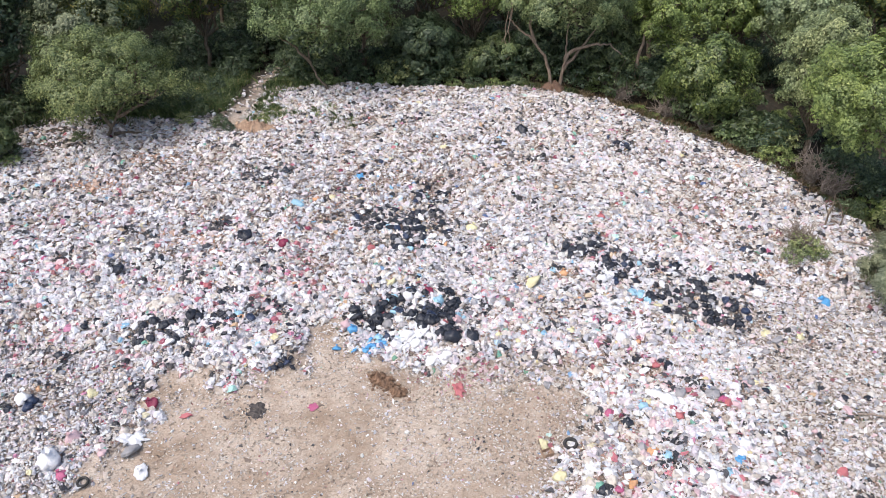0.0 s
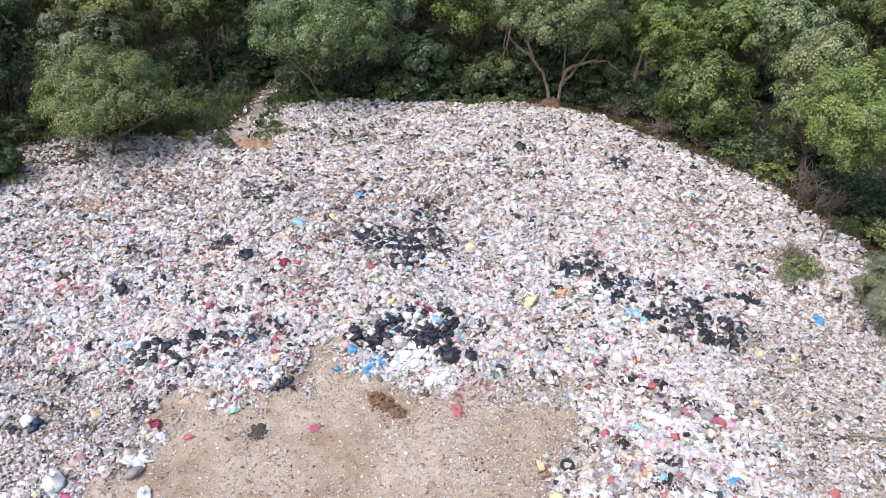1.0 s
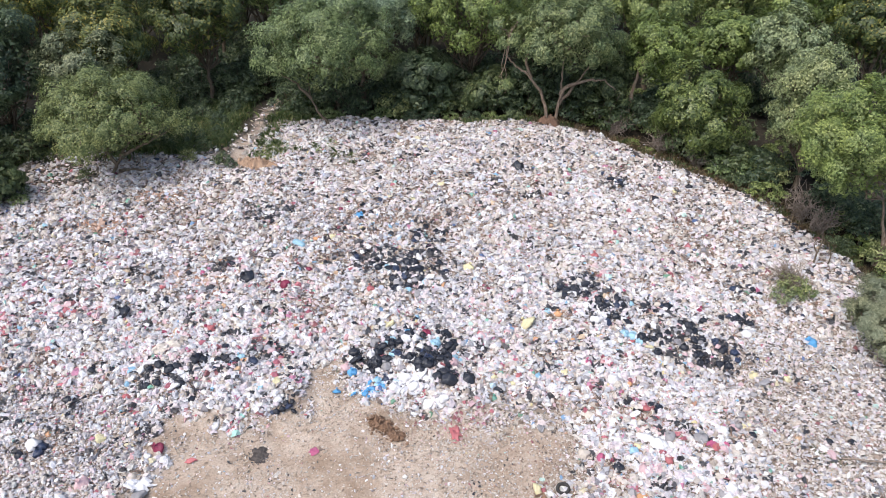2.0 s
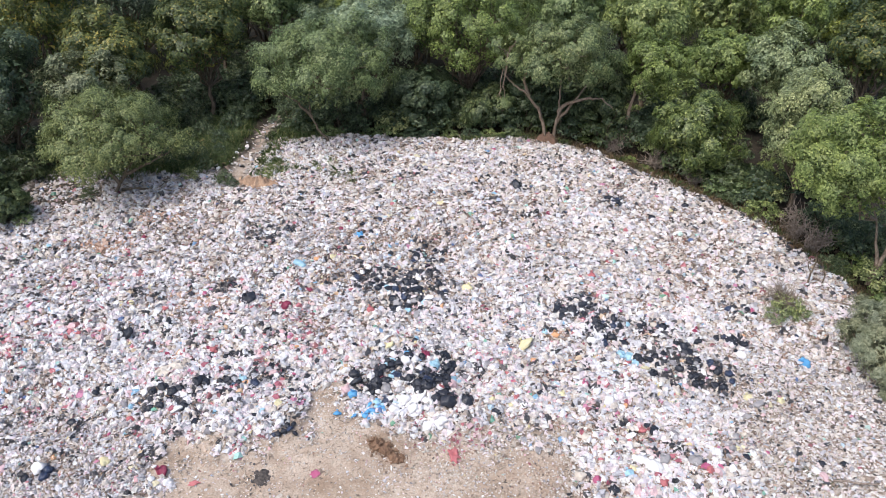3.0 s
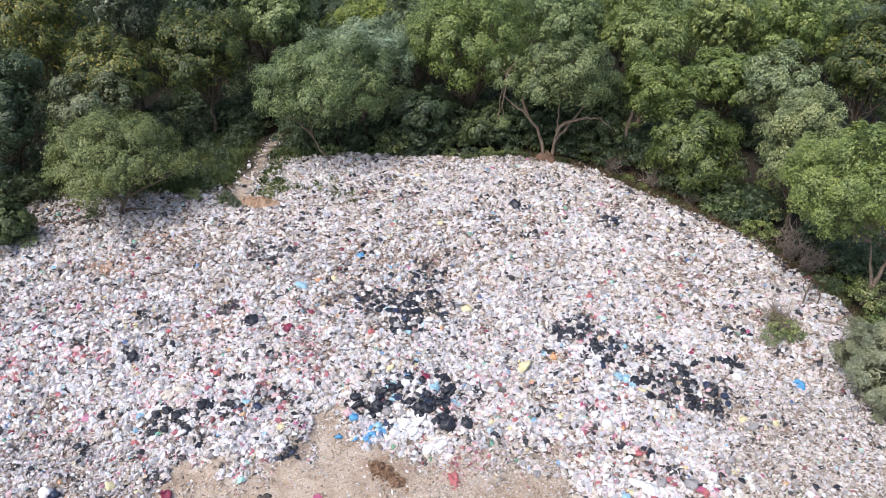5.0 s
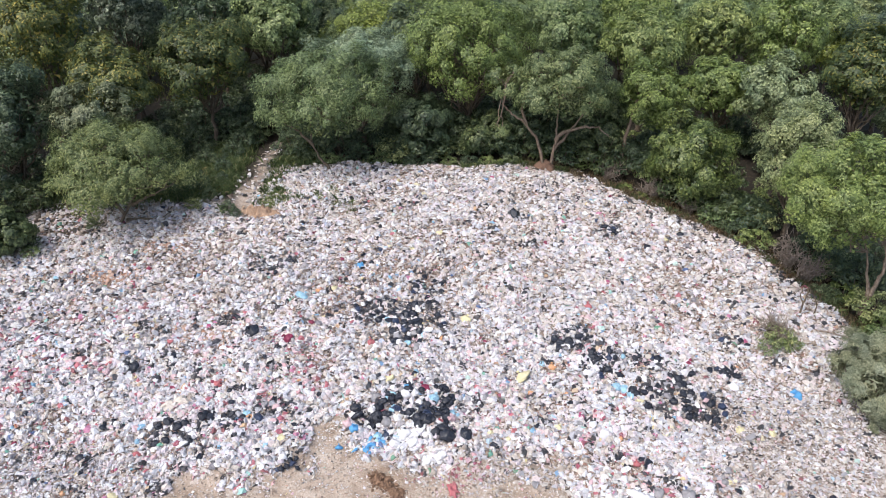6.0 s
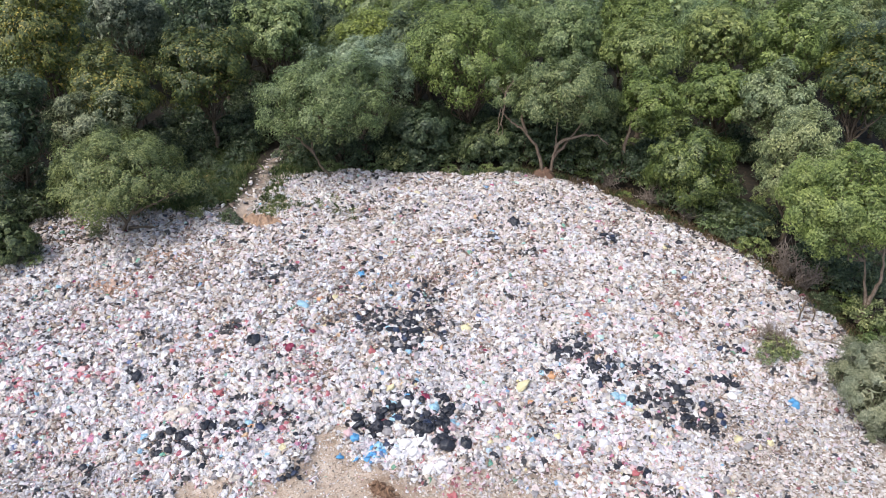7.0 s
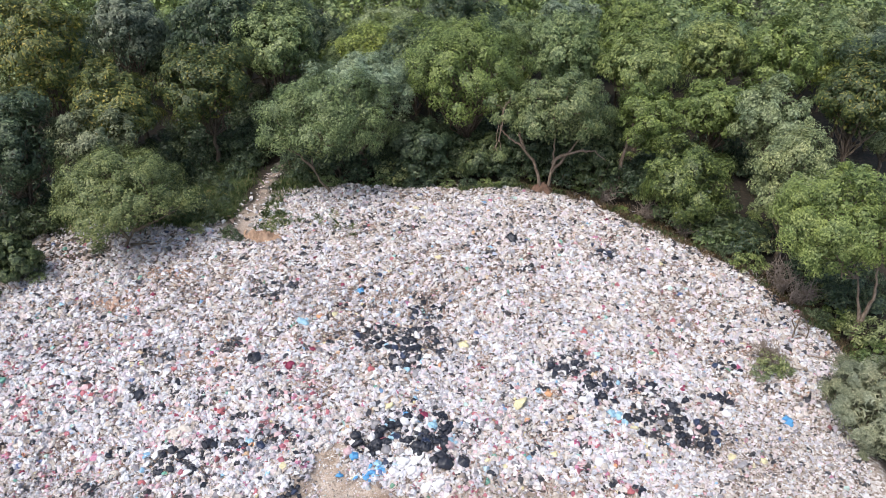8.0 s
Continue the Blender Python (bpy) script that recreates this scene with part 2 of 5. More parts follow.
def lattice(x, y, size, shift=0):
    """Smooth value noise in the plan, 0 to 1."""
    u, v = np.asarray(x) / size + 57.3 + shift * 17.17, np.asarray(y) / size + 91.7 + shift * 9.31
    i, j = np.floor(u).astype(int), np.floor(v).astype(int)
    fu, fv = u - i, v - j
    fu, fv = fu * fu * (3 - 2 * fu), fv * fv * (3 - 2 * fv)
    t = lambda p, q: TABLE[p % 256, q % 256]
    return (t(i, j) * (1 - fu) + t(i + 1, j) * fu) * (1 - fv) + (t(i, j + 1) * (1 - fu) + t(i + 1, j + 1) * fu) * fv


def ease(lo, hi, v):
    t = np.clip((np.asarray(v, float) - lo) / (hi - lo), 0, 1)
    return t * t * (3 - 2 * t)


def inside(poly, x, y):
    """Distance to a closed outline in the plan, positive within it."""
    x, y = np.asarray(x, float), np.asarray(y, float)
    best, odd = np.full(x.shape, 1e9), np.zeros(x.shape, bool)
    for (x0, y0), (x1, y1) in zip(poly, poly[1:] + poly[:1]):
        dx, dy = x1 - x0, y1 - y0
        t = np.clip(((x - x0) * dx + (y - y0) * dy) / (dx * dx + dy * dy), 0, 1)
        best = np.minimum(best, np.hypot(x - x0 - t * dx, y - y0 - t * dy))
        if y0 != y1:
            odd ^= ((y0 > y) != (y1 > y)) & (x < (x1 - x0) * (y - y0) / (y1 - y0) + x0)
    return np.where(odd, best, -best)


def mesh_of(name, verts, faces, mat, smooth=False):
    """A mesh from an array of vertices and one array of faces (or several, of one width each)."""
    me = bpy.data.meshes.new(name)
    faces = faces if isinstance(faces, list) else [faces]
    loops = np.concatenate([f.ravel() for f in faces]).astype(np.int32)
    counts = np.concatenate([np.full(len(f), f.shape[1]) for f in faces]).astype(np.int32)
    me.vertices.add(len(verts))
    me.vertices.foreach_set("co", np.ascontiguousarray(verts, np.float32).ravel())
    me.loops.add(len(loops))
    me.loops.foreach_set("vertex_index", loops)
    me.polygons.add(len(counts))
    me.polygons.foreach_set("loop_start", np.concatenate([[0], np.cumsum(counts)[:-1]]).astype(np.int32))
    me.polygons.foreach_set("use_smooth", np.full(len(counts), smooth))
    me.materials.append(mat)
    me.update(calc_edges=True)
    return me


def part(name, me, parent, label=""):
    ob = new(name, me)
    ob.parent = parent
    return tagged(ob, label)


def thing(name, x, y, z, label, category, group="", turn=0.0, size=1.0):
    ob = new(name)
    ob.empty_display_size = 0.3
    ob.matrix_basis = pose(x, y, z, 0, 0, turn) @ Matrix.Scale(size, 4)
    return tagged(ob, label, category, group)


def tube(path, radii, sides=6, rough=0.0, r=None):
    """Vertices and quads of a tapered tube along a path."""
    path = np.asarray(path, float)
    n = len(path)
    d = np.gradient(path, axis=0)
    d /= np.linalg.norm(d, axis=1)[:, None] + 1e-9
    ref = np.array([0.3, 1.0, 0.1])
    u = np.cross(d, ref)
    u /= np.linalg.norm(u, axis=1)[:, None] + 1e-9
    w = np.cross(d, u)
    ang = np.linspace(0, 2 * np.pi, sides, endpoint=False)
    rad = np.asarray(radii, float)[:, None] * np.ones(sides)
    if r is not None and rough:
        rad = rad * (1 + rough * r.uniform(-1, 1, rad.shape))
    v = path[:, None] + rad[..., None] * (np.cos(ang)[None, :, None] * u[:, None] + np.sin(ang)[None, :, None] * w[:, None])
    i, j = np.meshgrid(np.arange(n - 1), np.arange(sides), indexing="ij")
    k = (j + 1) % sides
    f = np.stack([i * sides + j, i * sides + k, (i + 1) * sides + k, (i + 1) * sides + j], -1).reshape(-1, 4)
    return v.reshape(-1, 3), f


def joined(pieces):
    vs, fs, n = [], [], 0
    for v, f in pieces:
        vs.append(v)
        fs.append(f + n)
        n += len(v)
    return np.concatenate(vs), np.concatenate(fs)


def bend(p0, p1, sag, r, steps=6, wobble=0.06):
    """A bowed, slightly crooked path from p0 to p1."""
    t = np.linspace(0, 1, steps)[:, None]
    p0, p1 = np.asarray(p0, float), np.asarray(p1, float)
    out = p0 + (p1 - p0) * t
    out[:, 2] += sag * np.sin(np.pi * t[:, 0])
    out[1:-1] += r.normal(0, wobble * np.linalg.norm(p1 - p0), (steps - 2, 3))
    return out


# ---- the lie of the land ----
COEF = (2.225, -1.315, 4.01, -0.227, 0.07, -0.085, -0.609, -0.069, -0.931, 0.842)
RIM = [(-70, 44), (-44, 51), (-34.8, 56.5), (-36.2, 64.0), (-33.0, 67.0), (-29.0, 65.6), (-22.1, 64.7), (-17.9, 63.2), (-16.8, 65.9), (-16.2, 69.1), (-15.1, 71.5), (-8.8, 72.3),
       (-4.4, 71.4), (2.9, 71.0), (7.8, 71.9), (10.4, 71.4), (12.9, 70.4), (17.5, 67.1), (22.6, 63.3), (27.3, 59.6), (29.2, 55.9), (31.4, 52.5), (31.8, 50), (30.3, 45.2),
       (29.4, 41), (29.6, 36), (31, 20), (31, 8), (-70, 8)]
BARE = [(-22, 10), (-19.4, 27.4), (-16.5, 30.4), (-16.0, 33.0), (-16.4, 35.0), (-15.4, 35.8), (-11.7, 35.3), (-9.5, 35.8), (-8.3, 38.2), (-8.8, 40.2), (-7.0, 40.7), (-4.8, 37.6),
        (-2.8, 36.9), (0.5, 36.4), (3.9, 37.2), (7.4, 37.9), (9.0, 36.0), (9.2, 33.6), (8.0, 31.8), (7.0, 29.7), (6.4, 27.9), (5.2, 10)]
MOUNDS = [(-1.9, 41.2, 2.2, 0.45), (1.0, 39.2, 1.2, 0.25), (-12.5, 38.0, 3.0, 0.4), (-16.5, 39.5, 2.5, 0.3), (-18, 49.5, 4.0, 0.35), (11, 46.5, 2.5, 0.25), (-2.5, 49.5, 3.0, 0.25),
          (11.5, 31.5, 3.5, 0.35), (18.5, 43, 3.0, 0.2)]


def bareness(x, y):
    d = inside(BARE, x, y) + 1.8 * (lattice(x, y, 1.1, 5) - 0.5) + 1.2 * (lattice(x, y, 0.4, 6) - 0.5) - 0.5 * ease(1, 6, x)
    w = ease(-3, 4, x)
    return np.clip((d + 0.25 + 1.0 * w) / (0.7 + 2.4 * w), 0, 1) ** (1 + 0.3 * w)


def height(x, y):
    x, y = np.asarray(x, float), np.asarray(y, float)
    u, v = np.clip(x, -38, 34) / 30, (np.clip(y, 24, 75) - 50) / 20
    c = COEF
    z = c[0] + c[1] * u + c[2] * v + c[3] * u * u + c[4] * u * v + c[5] * v * v + c[6] * v ** 3 + c[7] * u ** 3 + c[8] * u * u * v + c[9] * u * v * v
    rim, bare = inside(RIM, x, y), ease(-0.6, 0.7, inside(BARE, x, y))
    heap = ease(-0.5, 1.2, rim) * (1 - bare)
    z = z - 0.9 * ease(0, -2.5, rim) * (1 - ease(7.0, 3.5, abs(x + 19.5))) - 0.3 * bare
    z = z + heap * (0.5 * (lattice(x, y, 3.1) - 0.5) + 0.42 * (lattice(x, y, 1.25, 1) - 0.5) + 0.26 * (lattice(x, y, 0.55, 2) - 0.5))
    z = z + bare * (0.1 * (lattice(x, y, 1.6, 3) - 0.5) + 0.05 * (lattice(x, y, 0.5, 4) - 0.5))
    for mx, my, mr, mh in MOUNDS:
        z = z + mh * np.exp(-((x - mx) ** 2 + (y - my) ** 2) / mr ** 2) * (1 - bare)
    far = ease(1.5, 12, -rim)
    return z + far * 0.9 * (lattice(x, y, 11, 7) - 0.5)


def on_ground(x, y):
    return float(height(np.array([x]), np.array([y]))[0])


def ground_sheet():
    def axis(lo, hi, step, reach):
        out = np.geomspace(1.5, reach, 18)
        return np.concatenate([lo - out[::-1], np.arange(lo, hi, step), hi + out])

    xs, ys = axis(-46, 40, 0.45, 2400), axis(18, 84, 0.45, 2400)
    gx, gy = np.meshgrid(xs, ys, indexing="ij")
    gx, gy = gx.ravel(), gy.ravel()
    v = np.stack([gx, gy, height(gx, gy)], -1)
    n, m = len(xs), len(ys)
    i, j = np.meshgrid(np.arange(n - 1), np.arange(m - 1), indexing="ij")
    f = np.stack([i * m + j, (i + 1) * m + j, (i + 1) * m + j + 1, i * m + j + 1], -1).reshape(-1, 4)
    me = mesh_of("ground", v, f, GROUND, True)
    rim = inside(RIM, gx, gy)
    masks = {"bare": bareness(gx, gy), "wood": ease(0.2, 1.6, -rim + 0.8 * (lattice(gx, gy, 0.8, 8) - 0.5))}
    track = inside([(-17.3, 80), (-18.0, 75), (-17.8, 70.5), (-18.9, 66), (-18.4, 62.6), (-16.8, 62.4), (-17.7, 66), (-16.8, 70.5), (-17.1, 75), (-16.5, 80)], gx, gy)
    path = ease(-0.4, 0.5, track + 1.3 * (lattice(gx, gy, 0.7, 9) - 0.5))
    # floor colour also inside the rim by the left trees: dark soil plus painted shade
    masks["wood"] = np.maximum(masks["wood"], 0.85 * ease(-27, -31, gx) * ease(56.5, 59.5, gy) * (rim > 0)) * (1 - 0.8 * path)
    masks["bare"] = np.maximum(masks["bare"], path)
    masks["bare"] = np.maximum(masks["bare"], np.maximum(ease(25.5, 23.5, gy), ease(7.5, 9.5, abs(gx) - 0.57 * gy)) * (rim > -1))
    for key, val in masks.items():
        me.attributes.new(key, "FLOAT", "POINT").data.foreach_set("value", val.astype(np.float32))
    tagged(new("ground", me), "uneven sandy soil under the litter, woodland floor with tree shade in its colour", "ground", kind="structure")


ground_sheet()

# ---- trees ----
UP = np.array([0.0, 0.0, 1.0])


def unit(v):
    return v / (np.linalg.norm(v, axis=-1, keepdims=True) + 1e-9)


def foliage(name, spots, normals, length, width, mat, r, pointed=False):
    """Single leaves at the spots, facing roughly along the normals: folded rhombs, or plain triangles far off."""
    n = len(spots)
    nrm = unit(normals)
    side = unit(np.cross(nrm, r.normal(0, 1, (n, 3))))
    along = np.cross(nrm, side)
    ln = (length * r.uniform(0.6, 1.35, n))[:, None]
    wd = (width * r.uniform(0.7, 1.3, n))[:, None]
    if pointed:
        v = np.stack([spots - along * ln * 0.5 - side * wd * 0.5, spots - along * ln * 0.35 + side * wd * 0.6, spots + along * ln * 0.55], 1)
        f = np.arange(3 * n).reshape(n, 3)
    else:
        v = np.stack([spots - along * ln * 0.5, spots + side * wd * 0.5 + nrm * wd * 0.18, spots + along * ln * 0.5, spots - side * wd * 0.5 + nrm * wd * 0.18], 1)
        f = np.arange(4 * n).reshape(n, 4)
    return mesh_of(name, v.reshape(-1, 3), f, mat)


def lobes_of(centre, radii, count, lobe, r, low=-0.75):
    """Clumps of a crown: spread over an ellipsoid, more on top than below."""
    k = np.arange(count) + 0.5
    z = 1 - (1 - low) * k / count
    ang = k * 2.39996 + r.uniform(0, 6)
    ring = np.sqrt(np.clip(1 - z * z, 0, 1))
    d = np.stack([ring * np.cos(ang), ring * np.sin(ang), z], -1)
    spots = np.asarray(centre) + d * np.asarray(radii) * r.uniform(0.68, 0.96, (count, 1)) + r.normal(0, 0.07, (count, 3)) * np.asarray(radii)
    size = lobe * r.uniform(0.6, 1.35, count)
    return spots, size


def crown_spots(lobes, size, n, r, flat=0.72):
    """Leaves of a shrub: on the upper shells of its clumps."""
    pick = r.choice(len(size), n, p=size ** 2 / (size ** 2).sum())
    d = unit(r.normal(0, 1, (n, 3)))
    d[:, 2] = np.where(d[:, 2] < -0.12, -d[:, 2] * 0.7, d[:, 2])
    d = unit(d)
    reach = (0.4 + 0.66 * r.rand(n) ** 0.6)[:, None]
    spots = lobes[pick] + d * size[pick][:, None] * reach * np.array([1, 1, flat])
    return spots, d * 0.9 + UP * 0.4 + r.normal(0, 0.34, (n, 3))


def crown_of(centre, radii, boughs, n, r, low=-0.45):
    """Leaves of a tree: boughs spread over a dome, each a heap of smaller sprays. Returns places, facings, bough centres."""
    centre, radii = np.asarray(centre, float), np.asarray(radii, float)
    mean = float(np.mean(radii))
    big, bsize = lobes_of(centre, radii, boughs, 0.44 * mean * (8.0 / boughs) ** 0.33, r, low)
    big = centre + (big - centre) * 0.82
    subs = 13
    sd = unit(r.normal(0, 1, (boughs, subs, 3)) + np.array([0, 0, 0.45]))
    sub = big[:, None] + sd * (bsize[:, None] * r.uniform(0.6, 0.95, (boughs, subs)))[..., None] * np.array([1, 1, 0.8])
    ssize = bsize[:, None] * r.uniform(0.24, 0.46, (boughs, subs))
    p = (ssize ** 2).ravel()
    m = int(n * 2.6)
    pick = r.choice(boughs * subs, m, p=p / p.sum())
    d = unit(r.normal(0, 1, (m, 3)) + np.array([0, 0, 0.35]))
    spots = sub.reshape(-1, 3)[pick] + d * (ssize.ravel()[pick] * (0.45 + 0.6 * r.rand(m) ** 0.6))[:, None]
    out = (spots - centre) / radii
    q = np.linalg.norm(out, axis=1)
    ok = np.nonzero(r.rand(m) < 0.06 + 0.94 * ease(0.5, 0.82, q))[0][:n]
    facing = d * 0.45 + sd.reshape(-1, 3)[pick] * 0.55 + unit(out) * 0.6 + UP * 0.25 + r.normal(0, 0.24, (m, 3))
    return spots[ok], facing[ok], big


def tree_meshes(seed, tall, radius, clear, lobes, leaves, leaf, mat, bark, stems=None, far=False, thick=0.2, spread=0.75, low=-0.45, side=(), slim=0.55):
    """Trunk, limbs and crown, standing at the origin. clear: height of the crown's lower edge."""
    r = np.random.RandomState(seed)
    mid = (tall + clear) / 2
    centre = np.array([r.normal(0, 0.06) * radius, r.normal(0, 0.06) * radius, mid])
    out, normals, spots = crown_of(centre, (radius, radius, (tall - clear) / 2), max(9, int(lobes * spread)), leaves, r, low)
    for at, axes, boughs, count in side:
        more, facing, ends = crown_of(at, axes, boughs, count, r, -0.8)
        out, normals, spots = np.concatenate([out, more]), np.concatenate([normals, facing]), np.concatenate([spots, ends])
    fork = np.array([centre[0] * 0.5, centre[1] * 0.5, clear * 0.75 + 0.3])
    if stems is None:
        trunk = [tube(bend((0, 0, -0.4), fork, 0, r, 7, 0.03), np.linspace(thick * 1.5, thick * 0.9, 7), 8, 0.12, r)]
        roots = [(fork, thick * 0.75)]
    else:
        trunk, roots = [], []
        for path in stems:
            fine = np.concatenate([np.linspace(p, q, 5)[:-1] for p, q in zip(path, path[1:])] + [[path[-1]]])
            fine = fine + r.normal(0, 0.05, fine.shape)
            trunk.append(tube(fine, np.linspace(thick * 1.3, thick * 0.28, len(fine)), 7, 0.12, r))
            roots.append((np.asarray(path[-1], float), thick * 0.5))
    limbs = []
    for s in spots[:: (2 if far else 1)]:
        root, w = min(roots, key=lambda q: np.linalg.norm(q[0] - s))
        limbs.append(tube(bend(root, s, 0.2, r, 6, 0.05), np.linspace(w * 0.75, 0.03, 6), 4 if far else 5))
    inner = centre + unit(r.normal(0, 1, (leaves // 10, 3))) * np.array((radius, radius, (tall - clear) / 2)) * r.uniform(0.3, 0.74, (leaves // 10, 1))
    long = np.concatenate([np.full(len(out), leaf), np.full(len(inner), leaf * 1.9)])
    crown = foliage("crown", np.concatenate([out, inner]), np.concatenate([normals, r.normal(0, 1, inner.shape)]), long, long * slim, mat, r, True)
    trunk_me = mesh_of("trunk", *joined(trunk), bark, True)
    limb_mes = [mesh_of("limb", v, f, bark, True) for v, f in limbs]
    if far:
        limb_mes = [mesh_of("limbs", *joined(limbs), bark, True)]
    return trunk_me, limb_mes, crown


def plant_tree(meshes, x, y, label, group="", turn=0.0, size=1.0, sink=0.15):
    t = thing("tree", x, y, on_ground(x, y) - sink, label, "tree", group, turn, size)
    part("trunk", meshes[0], t)
    for m in meshes[1]:
        part("limb", m, t)
    part("crown", meshes[2], t)
    return t


# x, y, top above the base, crown radius, crown's lower edge, leaf kind, lobes, leaves, leaf length, label
FRONT_TREES = [
    (-26.7, 61.9, 9.1, 6.7, 0.9, "sage", 64, 16000, 0.28, "round low tree with drooping olive-green foliage beside the dump"),
    (-11.7, 71.5, 12.1, 6.7, 2.4, "meadow", 40, 13000, 0.32, "spreading tree with layered mid-green foliage and a leaning trunk"),
    (-8.0, 76.5, 13.6, 6.1, 5.0, "pale", 30, 10000, 0.36, "broad tree with silvery green foliage behind the first trees"),
    (3.4, 80.0, 16.3, 7.8, 3.4, "fresh", 50, 13500, 0.36, "tall dome-shaped tree with dense fresh green leaves"),
    (11.9, 72.5, 13.3, 5.3, 4.4, "sage", 30, 9500, 0.34, "two-stemmed tree with open green crown and bare lower limbs"),
    (20.9, 74.0, 11.8, 3.3, 3.0, "fresh", 18, 6000, 0.34, "slim tree with yellow-green leaves and a leaning trunk"),
    (22.9, 68.6, 8.9, 4.8, 0.2, "leafy", 22, 8000, 0.38, "bushy tree with dark glossy leaves down to the ground"),
    (31.7, 64.2, 13.9, 4.5, 2.0, "olive", 32, 8500, 0.34, "tall bushy tree with pale grey-green foliage"),
    (31.2, 54.0, 14.8, 5.4, 3.6, "lush", 34, 13500, 0.32, "large dense tree with fresh green rounded clumps of leaves"),
    (31.4, 42.0, 6.5, 4.6, -1.2, "feather", 34, 15000, 0.52, "feathery pale olive tree at the dump's edge"),
    (-24.1, 80.0, 14.5, 5.8, 5.0, "yellow", 34, 7500, 0.4, "broad forest tree with green and yellowish leaves"),
    (-30.9, 73.2, 14.4, 4.4, 5.4, "yellow", 24, 6000, 0.4, "forest tree with yellowing crown"),
    (-40.2, 79.0, 21.5, 5.3, 7.0, "yellow", 28, 7500, 0.42, "tall forest tree with yellow-green leaves"),
    (-31.8, 68.8, 11.3, 4.3, 4.4, "slate", 24, 6500, 0.34, "grey-green forest tree beside the clearing"),
    (-38.6, 67.0, 14.4, 4.2, 2.6, "dark", 26, 6500, 0.38, "dark green bushy tree beside the clearing"),
    (-35.4, 56.4, 4.6, 2.7, 0.0, "dark", 20, 5000, 0.36, "dark shrubby tree at the dump's edge"),
    (-1.7, 75.5, 7.2, 3.5, 0.2, "dark", 20, 5500, 0.38, "dark undergrowth tree under taller crowns"),
    (-17.7, 88.0, 15.2, 5.2, 6.0, "mid", 26, 6000, 0.44, "broad green forest tree among the others"),
    (-25.1, 90.0, 17.6, 5.4, 7.0, "dark", 26, 6000, 0.44, "layered dark green forest tree above its neighbours"),
    (-36.3, 92.0, 19.0, 5.0, 8.0, "slate", 24, 5000, 0.46, "bluish green forest tree among the others"),
    (14.6, 88.0, 14.0, 4.9, 5.0, "mid", 24, 5000, 0.46, "rounded green forest tree among the others"),
    (22.6, 86.0, 13.7, 4.9, 5.0, "mid", 22, 5000, 0.44, "rounded mid-green forest tree in a row of crowns"),
    (28.9, 79.0, 11.3, 4.6, 3.6, "lush", 24, 5500, 0.42, "bright lime-green forest tree behind bushy trees"),
    (37.5, 84.0, 17.0, 4.2, 6.0, "fresh", 22, 4500, 0.44, "bright green forest tree among the others"),
    (40.9, 74.0, 15.8, 4.2, 6.0, "yellow", 24, 5500, 0.42, "yellow-green forest tree at the clearing's side"),
    (-15.0, 84.0, 8.0, 4.2, 0.4, "dark", 20, 4500, 0.42, "dark undergrowth tree at the path's far end"),
    (5.2, 75.6, 4.6, 3.0, 0.3, "dark", 16, 3500, 0.4, "low dark tree under taller crowns"),
    (16.4, 76.4, 7.6, 3.6, 0.4, "dark", 18, 4000, 0.42, "dark undergrowth tree between light trunks"),
    (9.6, 77.8, 7.4, 3.6, 0.4, "dark", 18, 4000, 0.42, "dark undergrowth tree in deep shade"),
    (33.6, 74.2, 12.3, 4.7, 4.6, "olive", 24, 6000, 0.4, "grey-green forest tree among the others"),
    (32.8, 92.0, 14.9, 4.4, 6.0, "mid", 22, 4500, 0.46, "dense green forest tree in a farther row"),
]
# stems from the ground up, metres from the tree's foot
STEMS = {
    0: [[(-1.4, -0.8, -0.3), (-0.5, -0.8, 1.1), (0.7, -0.7, 2.8), (2.0, -0.5, 4.5)], [(0.1, -0.7, 1.9), (2.2, -1.2, 3.0), (3.6, -1.4, 3.8)], [(-0.5, -0.8, 1.1), (-1.8, -0.8, 3.2), (-2.6, -0.6, 5.0)]],
    1: [[(1.2, -0.5, -0.3), (0.9, -0.5, 0.6), (0.1, -0.5, 1.5), (-0.6, -0.4, 3.2), (-0.5, -0.2, 5.4)], [(-0.5, -0.4, 2.8), (-1.6, -0.8, 4.2), (-3.0, -1.2, 5.4)]],
    4: [[(-1.4, -0.6, -0.3), (-1.9, -0.6, 2.0), (-2.6, -0.7, 3.8), (-3.9, -0.9, 5.6), (-5.0, -1.0, 6.3), (-5.9, -1.1, 7.4), (-5.7, -1.0, 9.0)], [(-1.1, -0.6, -0.3), (-0.8, -0.6, 2.1), (-0.6, -0.6, 3.6), (-0.5, -0.4, 5.4), (-0.4, -0.2, 7.4)],
        [(-0.6, -0.6, 3.5), (0.0, -0.8, 4.4), (2.2, -1.0, 5.0), (3.3, -1.1, 5.0), (4.5, -1.3, 4.1)], [(-0.7, -0.6, 2.6), (0.9, -0.3, 4.6), (2.4, 0.0, 6.6)], [(-3.6, -0.9, 5.2), (-4.0, -0.6, 7.0), (-3.6, -0.4, 8.6)]],
    5: [[(-3.2, -1.0, -0.3), (-2.7, -0.8, 2.3), (-2.5, -0.6, 4.1), (-2.0, -0.4, 6.3), (-0.8, 0.0, 7.6)]],
    8: [[(2.6, -1.0, -0.3), (2.9, -1.0, 1.2), (3.4, -1.0, 2.6), (3.7, -0.8, 4.2), (3.4, -0.4, 6.4)], [(2.8, -0.9, -0.3), (2.9, -0.9, 1.4), (2.2, -0.5, 5.0)]],
}
